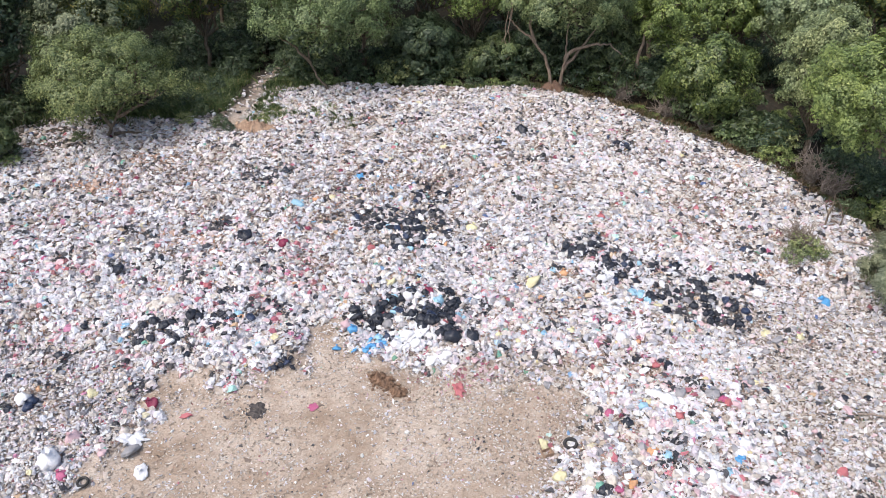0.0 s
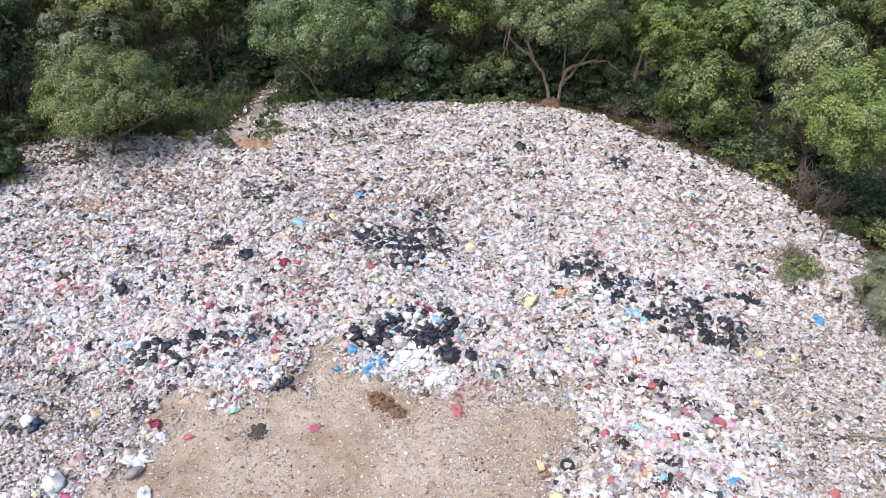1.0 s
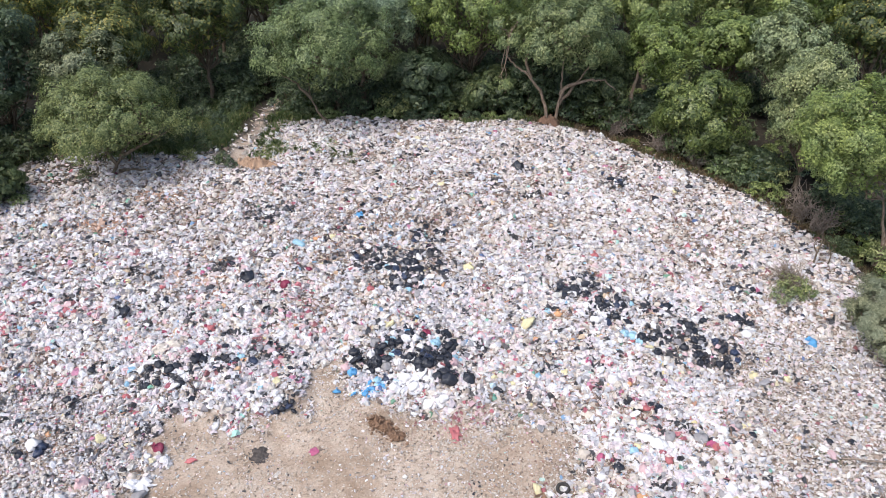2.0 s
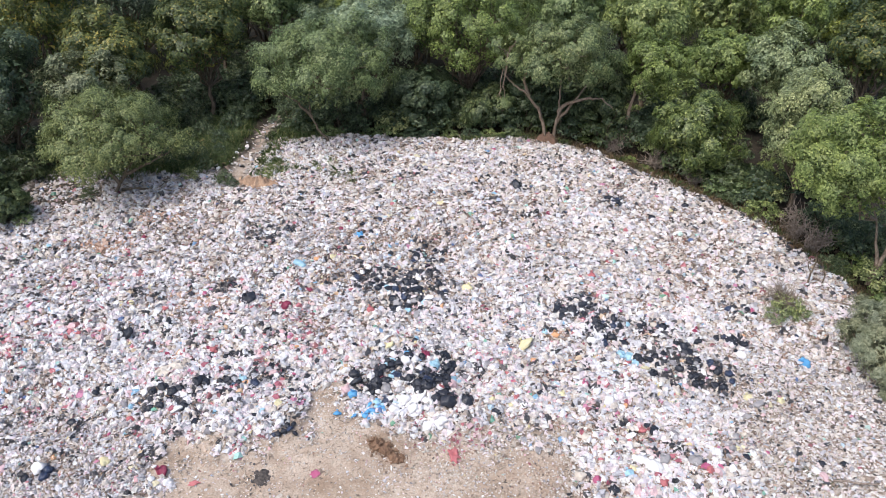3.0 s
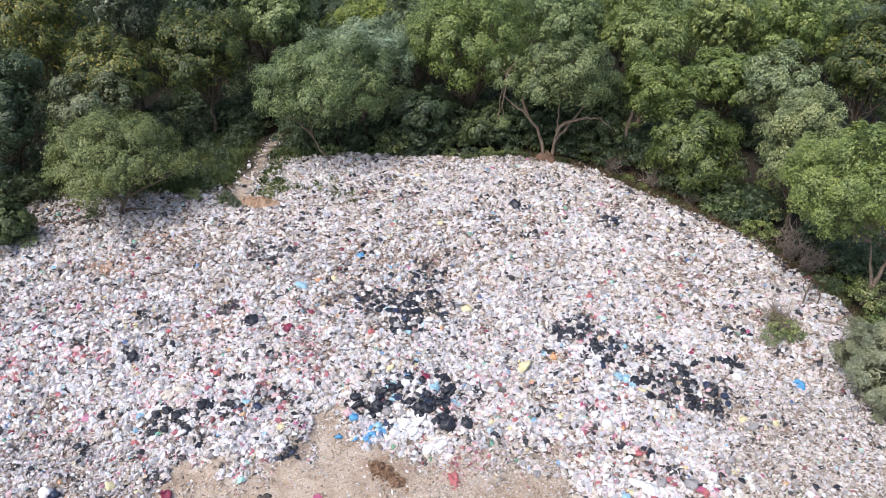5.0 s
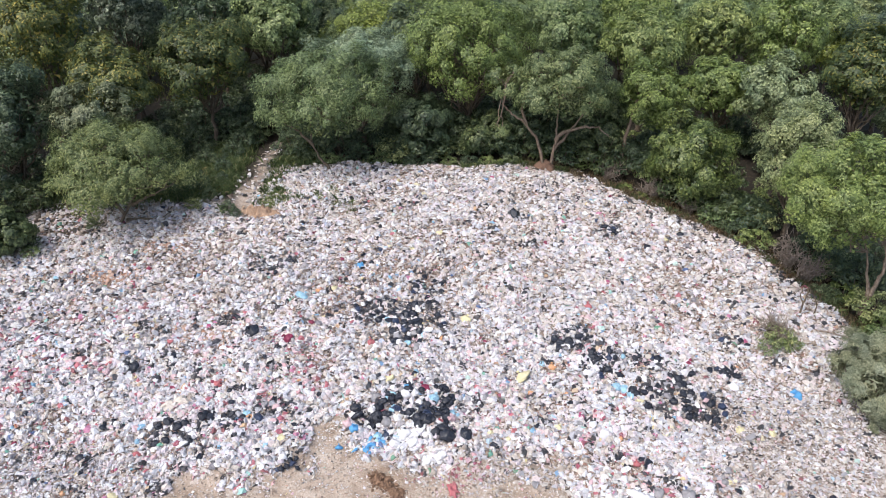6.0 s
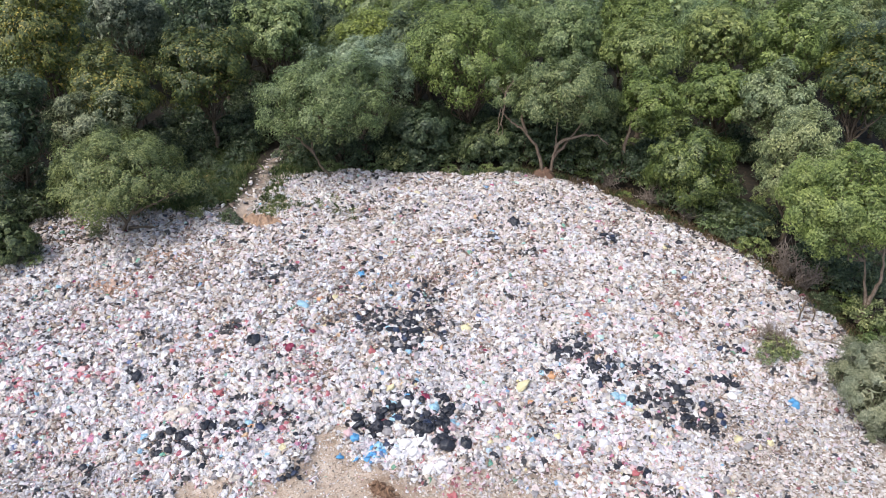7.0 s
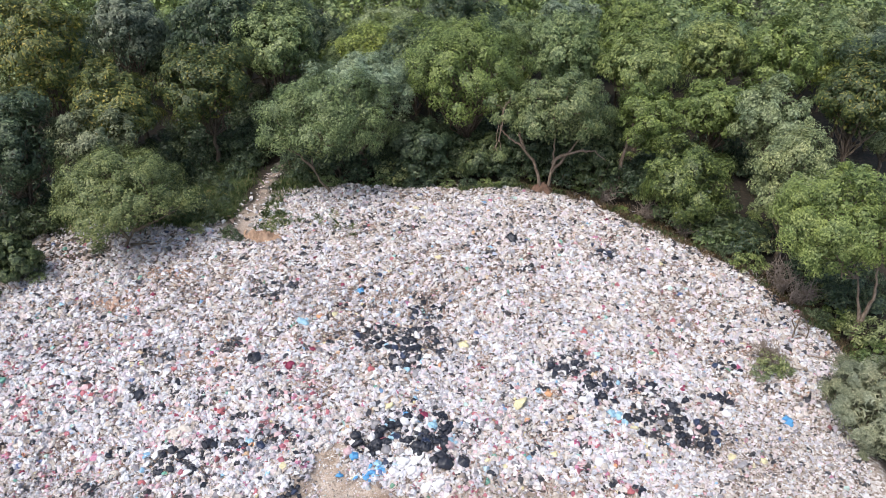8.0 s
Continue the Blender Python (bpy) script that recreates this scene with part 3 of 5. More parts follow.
# a side bough and a low sprig of the two-stemmed tree: centre and half axes
SIDE_BOUGHS = {4: [((-5.3, -0.9, 9.4), (2.15, 2.0, 2.3), 7, 3200), ((-6.2, -1.3, 4.7), (0.95, 0.9, 0.8), 3, 700)]}
for i, (x, y, tall, radius, clear, kind, lobes, leaves, leaf, label) in enumerate(FRONT_TREES):
    near = i < 10
    ms = tree_meshes(100 + i, tall, radius, clear, lobes, int(leaves * (2.1 if near else 1.9)), leaf * (0.66 if near else 0.74), LEAF[kind], PALE_BARK if i in (4, 5, 8) else BARK, STEMS.get(i),
                     thick=0.15 if i == 4 else 0.13 if i < 2 else 0.2, low=-0.3 if i == 0 else -0.7 if clear < 1.3 else -0.45, side=SIDE_BOUGHS.get(i, ()), slim=0.22 if i == 9 else 0.55)
    plant_tree(ms, x, y, label)

# the forest behind: seven kinds of tree, repeated
FAR_KINDS = [("mid", 13.0, 5.6, 24), ("dark", 12.0, 5.2, 22), ("fresh", 13.5, 5.8, 26), ("yellow", 13.0, 5.0, 20), ("olive", 11.5, 5.4, 24), ("silver", 12.5, 5.2, 22), ("dark", 14.5, 5.6, 22)]
FAR_LABEL = {"mid": "green forest tree with rounded clumps", "dark": "dark green forest tree with dense crown", "fresh": "bright green forest tree with broad crown",
             "yellow": "forest tree with yellowing upper leaves", "olive": "olive-green forest tree with open crown", "silver": "grey-green forest tree with soft crown"}
models = []
taken = [(q[0], q[1], q[3]) for q in FRONT_TREES]
r = np.random.RandomState(21)
grove = 0
for gy in np.arange(57, 114, 7.6):
    for gx in np.arange(-98, 99, 8.2):
        x, y = gx + r.uniform(-2.6, 2.6) + (3.7 if int(gy) % 2 else 0), gy + r.uniform(-2.4, 2.4)
        k = r.choice(7, p=(0.16, 0.28, 0.04, 0.1, 0.06, 0.16, 0.2) if x < -14 else (0.2, 0.08, 0.24, 0.1, 0.2, 0.1, 0.08) if x > 12 else (0.28, 0.12, 0.26, 0.04, 0.1, 0.1, 0.1))
        size, turn = r.uniform(0.72, 1.15), r.uniform(0, 360)
        if abs(x) > 0.5 * y + 10 or inside(RIM, np.array([x]), np.array([y]))[0] > -5.5 or (-28 < x < -14 and y < 81):
            continue
        if any(math.hypot(x - tx, y - ty) < 0.62 * (tr + 5) for tx, ty, tr in taken):
            continue
        grove += 1
        while len(models) <= k:
            kind, tall, radius, lobes = FAR_KINDS[len(models)]
            ms = tree_meshes(300 + len(models), tall, radius, 3.6, lobes, 8800, 0.33, LEAF[kind], BARK, far=True)
            models.append([ms, FAR_LABEL[kind]])
        plant_tree(models[k][0], x, y, models[k][1], "forest behind the dump", turn, size)

# unseen trees added left of the view to shade the dump's left corner
for x, y, k, size in ((-46.5, 54.0, 1, 1.05), (-51.5, 50.5, 6, 1.0), (-45.5, 60.0, 6, 0.95), (-52.5, 57.0, 0, 1.1), (-57.0, 48.5, 1, 1.0)):
    plant_tree(models[k][0], x, y, models[k][1], "forest behind the dump", 70.0 * k, size)


def far_woods(kind, seed, shift):
    """The woods beyond, as one sheet of crowns."""
    r = np.random.RandomState(seed)
    vs, ns = [], []
    for gy in np.arange(116, 162, 8.0):
        for gx in np.arange(-104 + shift, 105, 17.2):
            x, y = gx + r.uniform(-3, 3), gy + r.uniform(-3, 3)
            if abs(x) < 0.5 * y + 14:
                tall, rad = r.uniform(9.5, 14), r.uniform(4.2, 6)
                out, face, big = crown_of((x, y, on_ground(x, y) + tall * 0.58), (rad, rad, tall * 0.42), 10, 1250, r)
                vs.append(out)
                ns.append(face)
    v = np.concatenate(vs)
    me = foliage("far_woods", v, np.concatenate(ns), 0.66, 0.38, LEAF[kind], r, True)
    tagged(new("far_woods", me), "dense %s woods beyond the nearer forest trees" % ("green" if kind == "mid" else "light green"), "woods", kind="stuff")


far_woods("mid", 61, 0.0)
far_woods("fresh", 62, 8.6)


# ---- shrubs and grass at the edge ----
def shrub_meshes(seed, tall, radius, leaves, leaf, mat):
    r = np.random.RandomState(seed)
    spots, size = lobes_of((0, 0, tall * 0.5), (radius, radius, tall * 0.5), 16, 0.32 * radius, r, -0.7)
    stems = [tube(bend((r.normal(0, 0.1), r.normal(0, 0.1), -0.2), s, 0.1, r, 5), np.linspace(0.05, 0.015, 5), 4) for s in spots]
    out, normals = crown_spots(spots, size, leaves, r, 0.9)
    return mesh_of("woody_frame", *joined(stems[::2]), BARK, True), foliage("foliage", out, normals, leaf, leaf * 0.5, mat, r, True)


def plant_shrub(ms, x, y, label, group="", turn=0.0, size=1.0, name="shrub"):
    t = thing(name, x, y, on_ground(x, y) - 0.08, label, "shrub", group, turn, size)
    part("woody_frame", ms[0], t)
    part("foliage", ms[1], t)


SHRUBS = [shrub_meshes(500 + i, t, w, n, l, LEAF[k]) for i, (t, w, n, l, k) in enumerate(
    [(2.2, 1.6, 1150, 0.24, "dark"), (1.6, 1.4, 1200, 0.2, "mid"), (2.8, 1.7, 1150, 0.25, "dark"), (1.3, 1.2, 1200, 0.19, "lush"), (2.0, 1.5, 1100, 0.22, "olive")])]
SHRUB_LABEL = ["dark green shrub under the trees", "low green shrub at the dump's edge", "tall dark shrub between tree trunks", "small bright green shrub at the edge", "olive-green straggly shrub under the trees"]
edge = RIM[1:25]
for (x0, y0), (x1, y1) in zip(edge, edge[1:]):
    ln = math.hypot(x1 - x0, y1 - y0)
    nx, ny = -(y1 - y0) / ln, (x1 - x0) / ln
    for s in np.arange(0.4, ln, 1.25):
        for out in (r.uniform(1.5, 2.6), r.uniform(3.2, 6.0), r.uniform(6.0, 10.5)):
            x, y = x0 + (x1 - x0) * s / ln + nx * out + r.normal(0, 0.3), y0 + (y1 - y0) * s / ln + ny * out + r.normal(0, 0.3)
            if inside(RIM, np.array([x]), np.array([y]))[0] > -1.0 or (abs(x + 17.4) < 2.5 and y < 78) or (-27.5 < x < -15 and y < 79.5) or (x < -24 and y < 68.5) or math.hypot(x - 30, y - 58) < 2.4 or (out < 4.6 and 14 < x < 25) or (out < 3 and x < -25) or (out < 3 and abs(x - 10.8) < 2.0):
                continue
            if r.rand() < (0.5 if x > 14 and out < 3 else 0.2):
                continue
            k = r.choice(5, p=[0.38, 0.16, 0.3, 0.02, 0.14])
            plant_shrub(SHRUBS[k], x, y, SHRUB_LABEL[k], "undergrowth along the dump", r.uniform(0, 360), r.uniform(0.5, 0.85) if out < 3 else r.uniform(0.9, 1.5))
# the first six are added to darken the hollow, standing in for deep shade
for x, y, q, size in ((-21, 79.5, 2, 1.1), (-25.8, 79.2, 2, 1.2), (-17.4, 84.5, 2, 1.6), (-20.4, 85.5, 2, 1.5), (-27.6, 77.4, 0, 1.3), (-29.5, 80.5, 2, 1.3), (-40, 60.6, 2, 1.5), (-36.8, 53.4, 4, 0.9), (-38, 52.4, 0, 1.1), (-39.6, 63.4, 2, 1.6), (-40.8, 66.2, 2, 1.6), (-36.6, 64.6, 0, 1.2), (-35.6, 69.4, 0, 1.0)):
    plant_shrub(SHRUBS[q], x, y, SHRUB_LABEL[q], "undergrowth along the dump", r.uniform(0, 360), size)
# rows of dark shrubs made up to give the forest hollow its shade
for gy in np.arange(80.5, 99, 2.6):
    for gx in np.arange(-31, -18, 2.8):
        plant_shrub(SHRUBS[2], gx + r.uniform(-0.9, 0.9), gy + r.uniform(-0.8, 0.8), SHRUB_LABEL[2], "undergrowth along the dump", r.uniform(0, 360), r.uniform(0.9, 1.5))
for x, y, q, size in ((-22.4, 67.4, 0, 0.7), (-24.4, 69.4, 0, 0.6), (-21.2, 71.4, 0, 0.6), (-23.4, 73.4, 0, 0.8), (-21.2, 75.6, 0, 0.8), (-25.4, 66.8, 0, 0.7), (-26.2, 72.6, 0, 0.9), (-20.8, 78.2, 0, 0.9), (-24.6, 76.6, 2, 0.8), (-20.6, 68.6, 0, 0.45), (-21.0, 65.4, 0, 0.5), (-14.2, 74.6, 0, 0.7), (-13.4, 77.2, 0, 0.9)):
    plant_shrub(SHRUBS[q], x, y, SHRUB_LABEL[q], "undergrowth along the dump", 77.0 * size * q, size)
for k in range(95):
    x, y = r.uniform(-40, 36), r.uniform(66, 88)
    if inside(RIM, np.array([x]), np.array([y]))[0] < -3.5 and abs(x + 17.6) > 1.8 and not (-27.5 < x < -15 and y < 79.5) and not (x < -24 and y < 68):
        q = r.choice(3, p=[0.5, 0.1, 0.4])
        plant_shrub(SHRUBS[q], x, y, SHRUB_LABEL[q], "undergrowth along the dump", r.uniform(0, 360), r.uniform(1.0, 1.7))
for x, y, k, size in ((-18.7, 62.7, 0, 0.5), (-17.9, 62.3, 0, 0.32), (-33.0, 55.6, 1, 0.5), (-33.6, 56.6, 0, 0.6), (-22.0, 63.4, 4, 0.5), (-29.8, 60.6, 0, 0.42), (25.5, 48.2, 4, 0.8), (24.6, 47.9, 4, 0.6), (26.2, 47.9, 1, 0.55), (27.9, 61.2, 1, 1.1), (19.2, 68.2, 3, 0.5), (18.0, 69.6, 3, 0.55), (27.6, 64.6, 3, 0.9), (28.4, 65.4, 3, 0.8), (16.2, 72.6, 1, 0.6), (14.2, 73.4, 3, 0.5), (21.6, 68.6, 1, 0.5), (7.4, 73.6, 3, 0.6), (6.0, 73.2, 3, 0.5), (24.6, 65.8, 1, 0.5), (33.8, 55.6, 3, 1.1), (35.0, 51.2, 3, 1.3), (33.6, 49.6, 1, 1.0)):
    plant_shrub(SHRUBS[k], x, y, "green bush growing in the litter", turn=r.uniform(0, 360), size=size, name="bush")


def grass(name, spots, tall, label, kind="grass"):
    """Tufts of bent blades round the given places (x, y, spread, blades)."""
    r = np.random.RandomState(len(spots) + 40)
    vs = []
    for x, y, spread, blades in spots:
        bx, by = x + r.normal(0, spread, blades), y + r.normal(0, spread, blades)
        base = np.stack([bx, by, height(bx, by) - 0.05], -1)
        lean = r.normal(0, 0.32, (blades, 3)) * np.array([1, 1, 0])
        h = tall * r.uniform(0.5, 1.3, blades)[:, None]
        side = unit(r.normal(0, 1, (blades, 3)) * np.array([1, 1, 0])) * 0.026
        mid, tip = base + (UP + lean * 0.5) * h * 0.6, base + (UP * 0.85 + lean * 1.6) * h
        vs.append(np.stack([base - side, base + side, mid + side * 0.8, tip, mid - side * 0.8], 1).reshape(-1, 3))
    v = np.concatenate(vs)
    me = mesh_of(name, v, np.arange(len(v)).reshape(-1, 5), LEAF[kind])
    tagged(new(name, me), label, "grass", kind="stuff")


tufts = [(-23.5, 66.0, 0.8, 260), (-22.0, 65.6, 0.7, 220), (-24.8, 68.6, 0.9, 260), (-20.8, 71.4, 0.9, 260), (-20.6, 68.0, 0.7, 240), (-20.4, 70.6, 0.7, 240), (-22.6, 71.8, 0.9, 240), (-24.2, 70.6, 0.9, 240), (-21.0, 73.4, 0.9, 260),
         (-14.9, 65.2, 0.5, 120), (-14.9, 66.8, 0.4, 120), (-13.8, 64.6, 0.4, 110), (-12.9, 65.2, 0.4, 90), (-15.4, 68.6, 0.5, 120), (-14.6, 70.4, 0.6, 120), (-11.2, 65.6, 0.35, 70), (-9.2, 64.4, 0.3, 80),
         (-7.8, 63.2, 0.25, 50), (-21.2, 66.6, 0.7, 260), (-21.2, 69.0, 0.8, 280), (-21.8, 67.2, 1.0, 280), (-22.6, 70.4, 1.2, 280), 
         (-21.4, 73.0, 1.2, 240), (-23.8, 67.6, 1.0, 240), (-13.4, 73.6, 0.9, 200), (-10.6, 73.8, 0.8, 180), (-15.2, 73.2, 0.6, 120)]
for k in range(90):
    i = r.randint(1, len(edge) - 1)
    t, out = r.rand(), r.uniform(0.6, 2.2)
    (x0, y0), (x1, y1) = edge[i - 1], edge[i]
    ln = math.hypot(x1 - x0, y1 - y0)
    tufts.append((x0 + (x1 - x0) * t - (y1 - y0) / ln * out, y0 + (y1 - y0) * t + (x1 - x0) / ln * out, 0.4, 70))
tufts = [(x, y, s, int(q * 1.35)) for x, y, s, q in tufts if not (-19.6 < x < -16.4 and 61.5 < y < 80)]
tufts += [(-16.2, 66.6, 0.35, 130), (-16.3, 64.6, 0.35, 120), (-15.9, 68.8, 0.4, 140), (-15.8, 70.2, 0.4, 130), (-15.9, 72.4, 0.5, 140), (-19.4, 63.4, 0.3, 90), (-19.5, 69.4, 0.4, 130), (-19.3, 73.6, 0.4, 130), (-19.6, 67.0, 0.3, 90)]
grass("grass", tufts, 0.56, "long green grass and weeds round the litter heap")
slope = []
for k in range(120):
    x, y = r.uniform(-27, -20.0), r.uniform(64.8, 79.5)
    if inside(RIM, np.array([x]), np.array([y]))[0] < -0.3 and lattice(x, y, 2.2, 41) > 0.3:
        slope.append((x, y, 0.55, 210))
slope += [(r.uniform(-16.0, -13), r.uniform(72.6, 79), 0.5, 150) for k in range(14)] + [(r.uniform(-38, -26), r.uniform(64.5, 68), 0.6, 120) for k in range(16)]
grass("tall_grass", slope, 0.85, "tall green grass on the slope beside the path")
dry = []
for i in range(13, 21):
    (x0, y0), (x1, y1) = edge[i], edge[i + 1]
    ln = math.hypot(x1 - x0, y1 - y0)
    for s in np.arange(0, ln, 0.45):
        out = r.uniform(0.2, 3.4)
        dry.append((x0 + (x1 - x0) * s / ln - (y1 - y0) / ln * out, y0 + (y1 - y0) * s / ln + (x1 - x0) / ln * out, 0.35, 60))
grass("dry_grass", dry, 0.6, "brown dry grass and dead stalks along the edge", "dry")
grass("meadow_grass", [(-15.6, 64.5, 0.4, 330), (-15.1, 65.6, 0.45, 330), (-15.3, 63.9, 0.3, 240), (-14.8, 66.6, 0.4, 280), (-15.6, 67.8, 0.35, 220), (-15.6, 72.6, 0.5, 260), (-13.9, 64.4, 0.3, 160), (-9.8, 66.4, 0.3, 130), (-8.1, 65.0, 0.28, 130), (-10.9, 65.2, 0.25, 90)], 0.42, "fresh green grass tufts in the litter beside the path", "meadow")
grass("weeds", [(22.6, 33.4, 0.35, 90), (21.8, 34.0, 0.25, 50), (15.6, 29.4, 0.3, 70)], 0.22, "low green weeds sprouting between the scraps")


# ---- bags ----
def bag_body(seed, mat, slump=0.72, long=1.0, fine=3):
    """A filled, wrinkled bag, gathered at the top; one metre across."""
    bm = bmesh.new()
    bmesh.ops.create_icosphere(bm, subdivisions=fine, radius=0.5)
    r = random.Random(seed)
    off = Vector((r.uniform(-9, 9), r.uniform(-9, 9), r.uniform(-9, 9)))
    crease = 0.1 if fine == 3 else 0.2
    for v in bm.verts:
        d = v.co.normalized()
        k = 1 + 0.32 * noise.noise(d * 1.4 + off) + 0.2 * noise.noise(d * 3.3 + off * 2) + crease * noise.noise(d * 7 + off)
        ang = math.atan2(d.y, d.x)
        k *= 1 + 0.07 * max(0.0, d.z) * math.sin(ang * 9 + 3 * noise.noise(d * 2 + off))
        p = d * 0.5 * k
        neck = max(0.0, d.z - 0.72) / 0.28
        p.x, p.y = p.x * (1 - 0.45 * neck) * long, p.y * (1 - 0.45 * neck)
        p.z = p.z * slump + 0.1 * neck * neck
        p.z = max(p.z, -0.3 * slump + 0.03 * noise.noise(d * 4 + off))
        v.co = p
    me = bpy.data.meshes.new("bag")
    bm.to_mesh(me)
    bm.free()
    me.materials.append(mat)
    me.polygons.foreach_set("use_smooth", [True] * len(me.polygons))
    top = max((v.co.z for v in me.vertices))
    return me, top


def bag_neck(seed, mat, top):
    """The twisted, flaring end above the tie."""
    r = np.random.RandomState(seed)
    sides, rings = 9, [(0.075, -0.06), (0.035, 0.0), (0.05, 0.03), (0.12, 0.1), (0.17, 0.13)]
    vs = []
    for k, (rad, z) in enumerate(rings):
        for s in range(sides):
            a = s * 2 * math.pi / sides
            w = rad * (1 + (0.3 if k > 2 else 0.1) * r.uniform(-1, 1) + (0.25 * math.sin(3 * a) if k > 2 else 0))
            vs.append((w * math.cos(a) + 0.02 * k, w * math.sin(a), top + z + (0.04 * r.uniform(-1, 1) if k > 2 else 0)))
    fs = [(k * sides + s, k * sides + (s + 1) % sides, (k + 1) * sides + (s + 1) % sides, (k + 1) * sides + s) for k in range(len(rings) - 1) for s in range(sides)]
    return mesh_of("neck", np.array(vs), np.array(fs), mat, True)


BAG_MESH = {}


def bag_meshes(colour, variant):
    if (colour, variant) not in BAG_MESH:
        seed = 40 * sorted(BAG).index(colour) + variant
        body, top = bag_body(seed, BAG[colour], (0.62, 0.78, 0.7, 0.55)[variant % 4], (1.0, 1.15, 0.9, 1.35)[variant % 4])
        BAG_MESH[colour, variant] = (body, bag_neck(seed, BAG[colour], top))
    return BAG_MESH[colour, variant]


def plain_bag(colour, variant):
    """Vertices and faces of a bag with fewer facets, for those strewn by the hundred."""
    if (colour, variant, "plain") not in BAG_MESH:
        me, top = bag_body(40 * sorted(BAG).index(colour) + variant + 900, BAG[colour], (0.62, 0.78, 0.7, 0.55)[variant % 4], (1.0, 1.25, 0.9, 1.5)[variant % 4], 2)
        BAG_MESH[colour, variant, "plain"] = np.array([q.co[:] for q in me.vertices]), np.array([q.vertices[:] for q in me.polygons])
        bpy.data.meshes.remove(me)
    return BAG_MESH[colour, variant, "plain"]


BAG_LABEL = {"black": "tied black plastic garbage bag lying in the litter", "navy": "dark blue plastic garbage bag", "white": "white plastic bag stuffed with waste", "grey": "dusty grey plastic bag",
             "cream": "cream-coloured sack of waste", "pink": "pink plastic shopping bag full of waste", "magenta": "magenta plastic bag in the litter", "red": "red plastic bag in the litter",
             "maroon": "dark red plastic bag full of waste", "blue": "bright blue plastic bag", "sky_blue": "pale blue plastic bag", "green": "green plastic bag in the litter",
             "yellow": "pale yellow plastic sack", "orange": "orange plastic bag in the litter"}
rb = np.random.RandomState(77)
BAG_SPOTS = []


FAR_BAGS = {}


def lay_bag(colour, x, y, width, group="", label="", variant=None, raised=0.0, joined_rest=False):
    v = rb.randint(6) if variant is None else variant
    z = on_ground(x, y) + width * 0.13 + raised
    BAG_SPOTS.append((x, y, width))
    if joined_rest:
        co, faces = plain_bag(colour, v)
        m = np.array(pose(x, y, z, rb.normal(0, 24), rb.normal(0, 24), rb.uniform(0, 360)) @ Matrix.Diagonal((width, width, width * rb.uniform(0.75, 1.1), 1)))
        FAR_BAGS.setdefault(colour, []).append((co @ m[:3, :3].T + m[:3, 3], faces))
        return
    body, neck = bag_meshes(colour, v)
    t = thing("garbage_bag", x, y, z, label or BAG_LABEL[colour], "garbage bag", group)
    t.matrix_basis = pose(x, y, z, rb.normal(0, 20), rb.normal(0, 20), rb.uniform(0, 360)) @ Matrix.Scale(width, 4)
    part("bag", body, t)
    part("neck", neck, t)


# centre, half axes, bags, width: heaps of black bags
HEAPS = [(-1.7, 41.5, 2.3, 1.3, 36, 0.66, "black bags in the middle heap"), (-4.7, 40.7, 0.7, 0.7, 7, 0.75, "black bags in the middle heap"), (-0.4, 40.1, 0.9, 0.8, 10, 0.76, "black bags in the middle heap"),
         (-3.9, 50.4, 2.2, 0.9, 18, 0.62, "black bags in the far heap"), (-1.6, 49.2, 1.7, 1.5, 24, 0.66, "black bags in the far heap"), (-0.7, 52.8, 1.0, 1.6, 10, 0.55, "black bags in the far heap"),
         (-2.0, 47.6, 1.2, 0.7, 9, 0.66, "black bags in the far heap"),
         (10.1, 47.8, 1.5, 0.9, 17, 0.66, "black bags in the side heap"), (11.4, 45.4, 1.5, 0.8, 13, 0.7, "black bags in the side heap"), (13.9, 45.9, 1.9, 0.9, 11, 0.6, "black bags in the side heap"),
         (15.4, 42.9, 1.7, 1.2, 14, 0.66, "black bags in the side heap"), (18.3, 41.8, 1.5, 0.8, 12, 0.68, "black bags in the side heap"), (20.6, 45.3, 0.9, 0.45, 8, 0.62, "black bags in the side heap"),
         (17.2, 44.0, 1.2, 0.8, 5, 0.55, "black bags in the side heap"), (22.2, 48.4, 1.0, 0.7, 6, 0.55, "black bags in the side heap"),
         (-16.7, 38.3, 1.3, 0.8, 11, 0.66, "black bags by the bare ground"), (-15.0, 39.6, 0.5, 0.3, 2, 0.8, "black bags by the bare ground"), (-20.3, 39.2, 1.2, 0.4, 5, 0.5, "black bags by the bare ground"),
         (-9.1, 36.7, 0.7, 0.5, 7, 0.6, "black bags by the bare ground"), (-13.0, 39.9, 1.2, 0.4, 6, 0.55, "black bags by the bare ground"), (-22.8, 32.8, 0.7, 0.4, 4, 0.75, "black bags by the bare ground"),
         (-13.2, 55.2, 1.1, 1.1, 9, 0.6, "black bags in the litter"), (15.0, 61.4, 0.8, 0.5, 5, 0.6, "black bags in the litter"), (-10.6, 41.0, 1.0, 0.5, 4, 0.55, "black bags in the litter")]
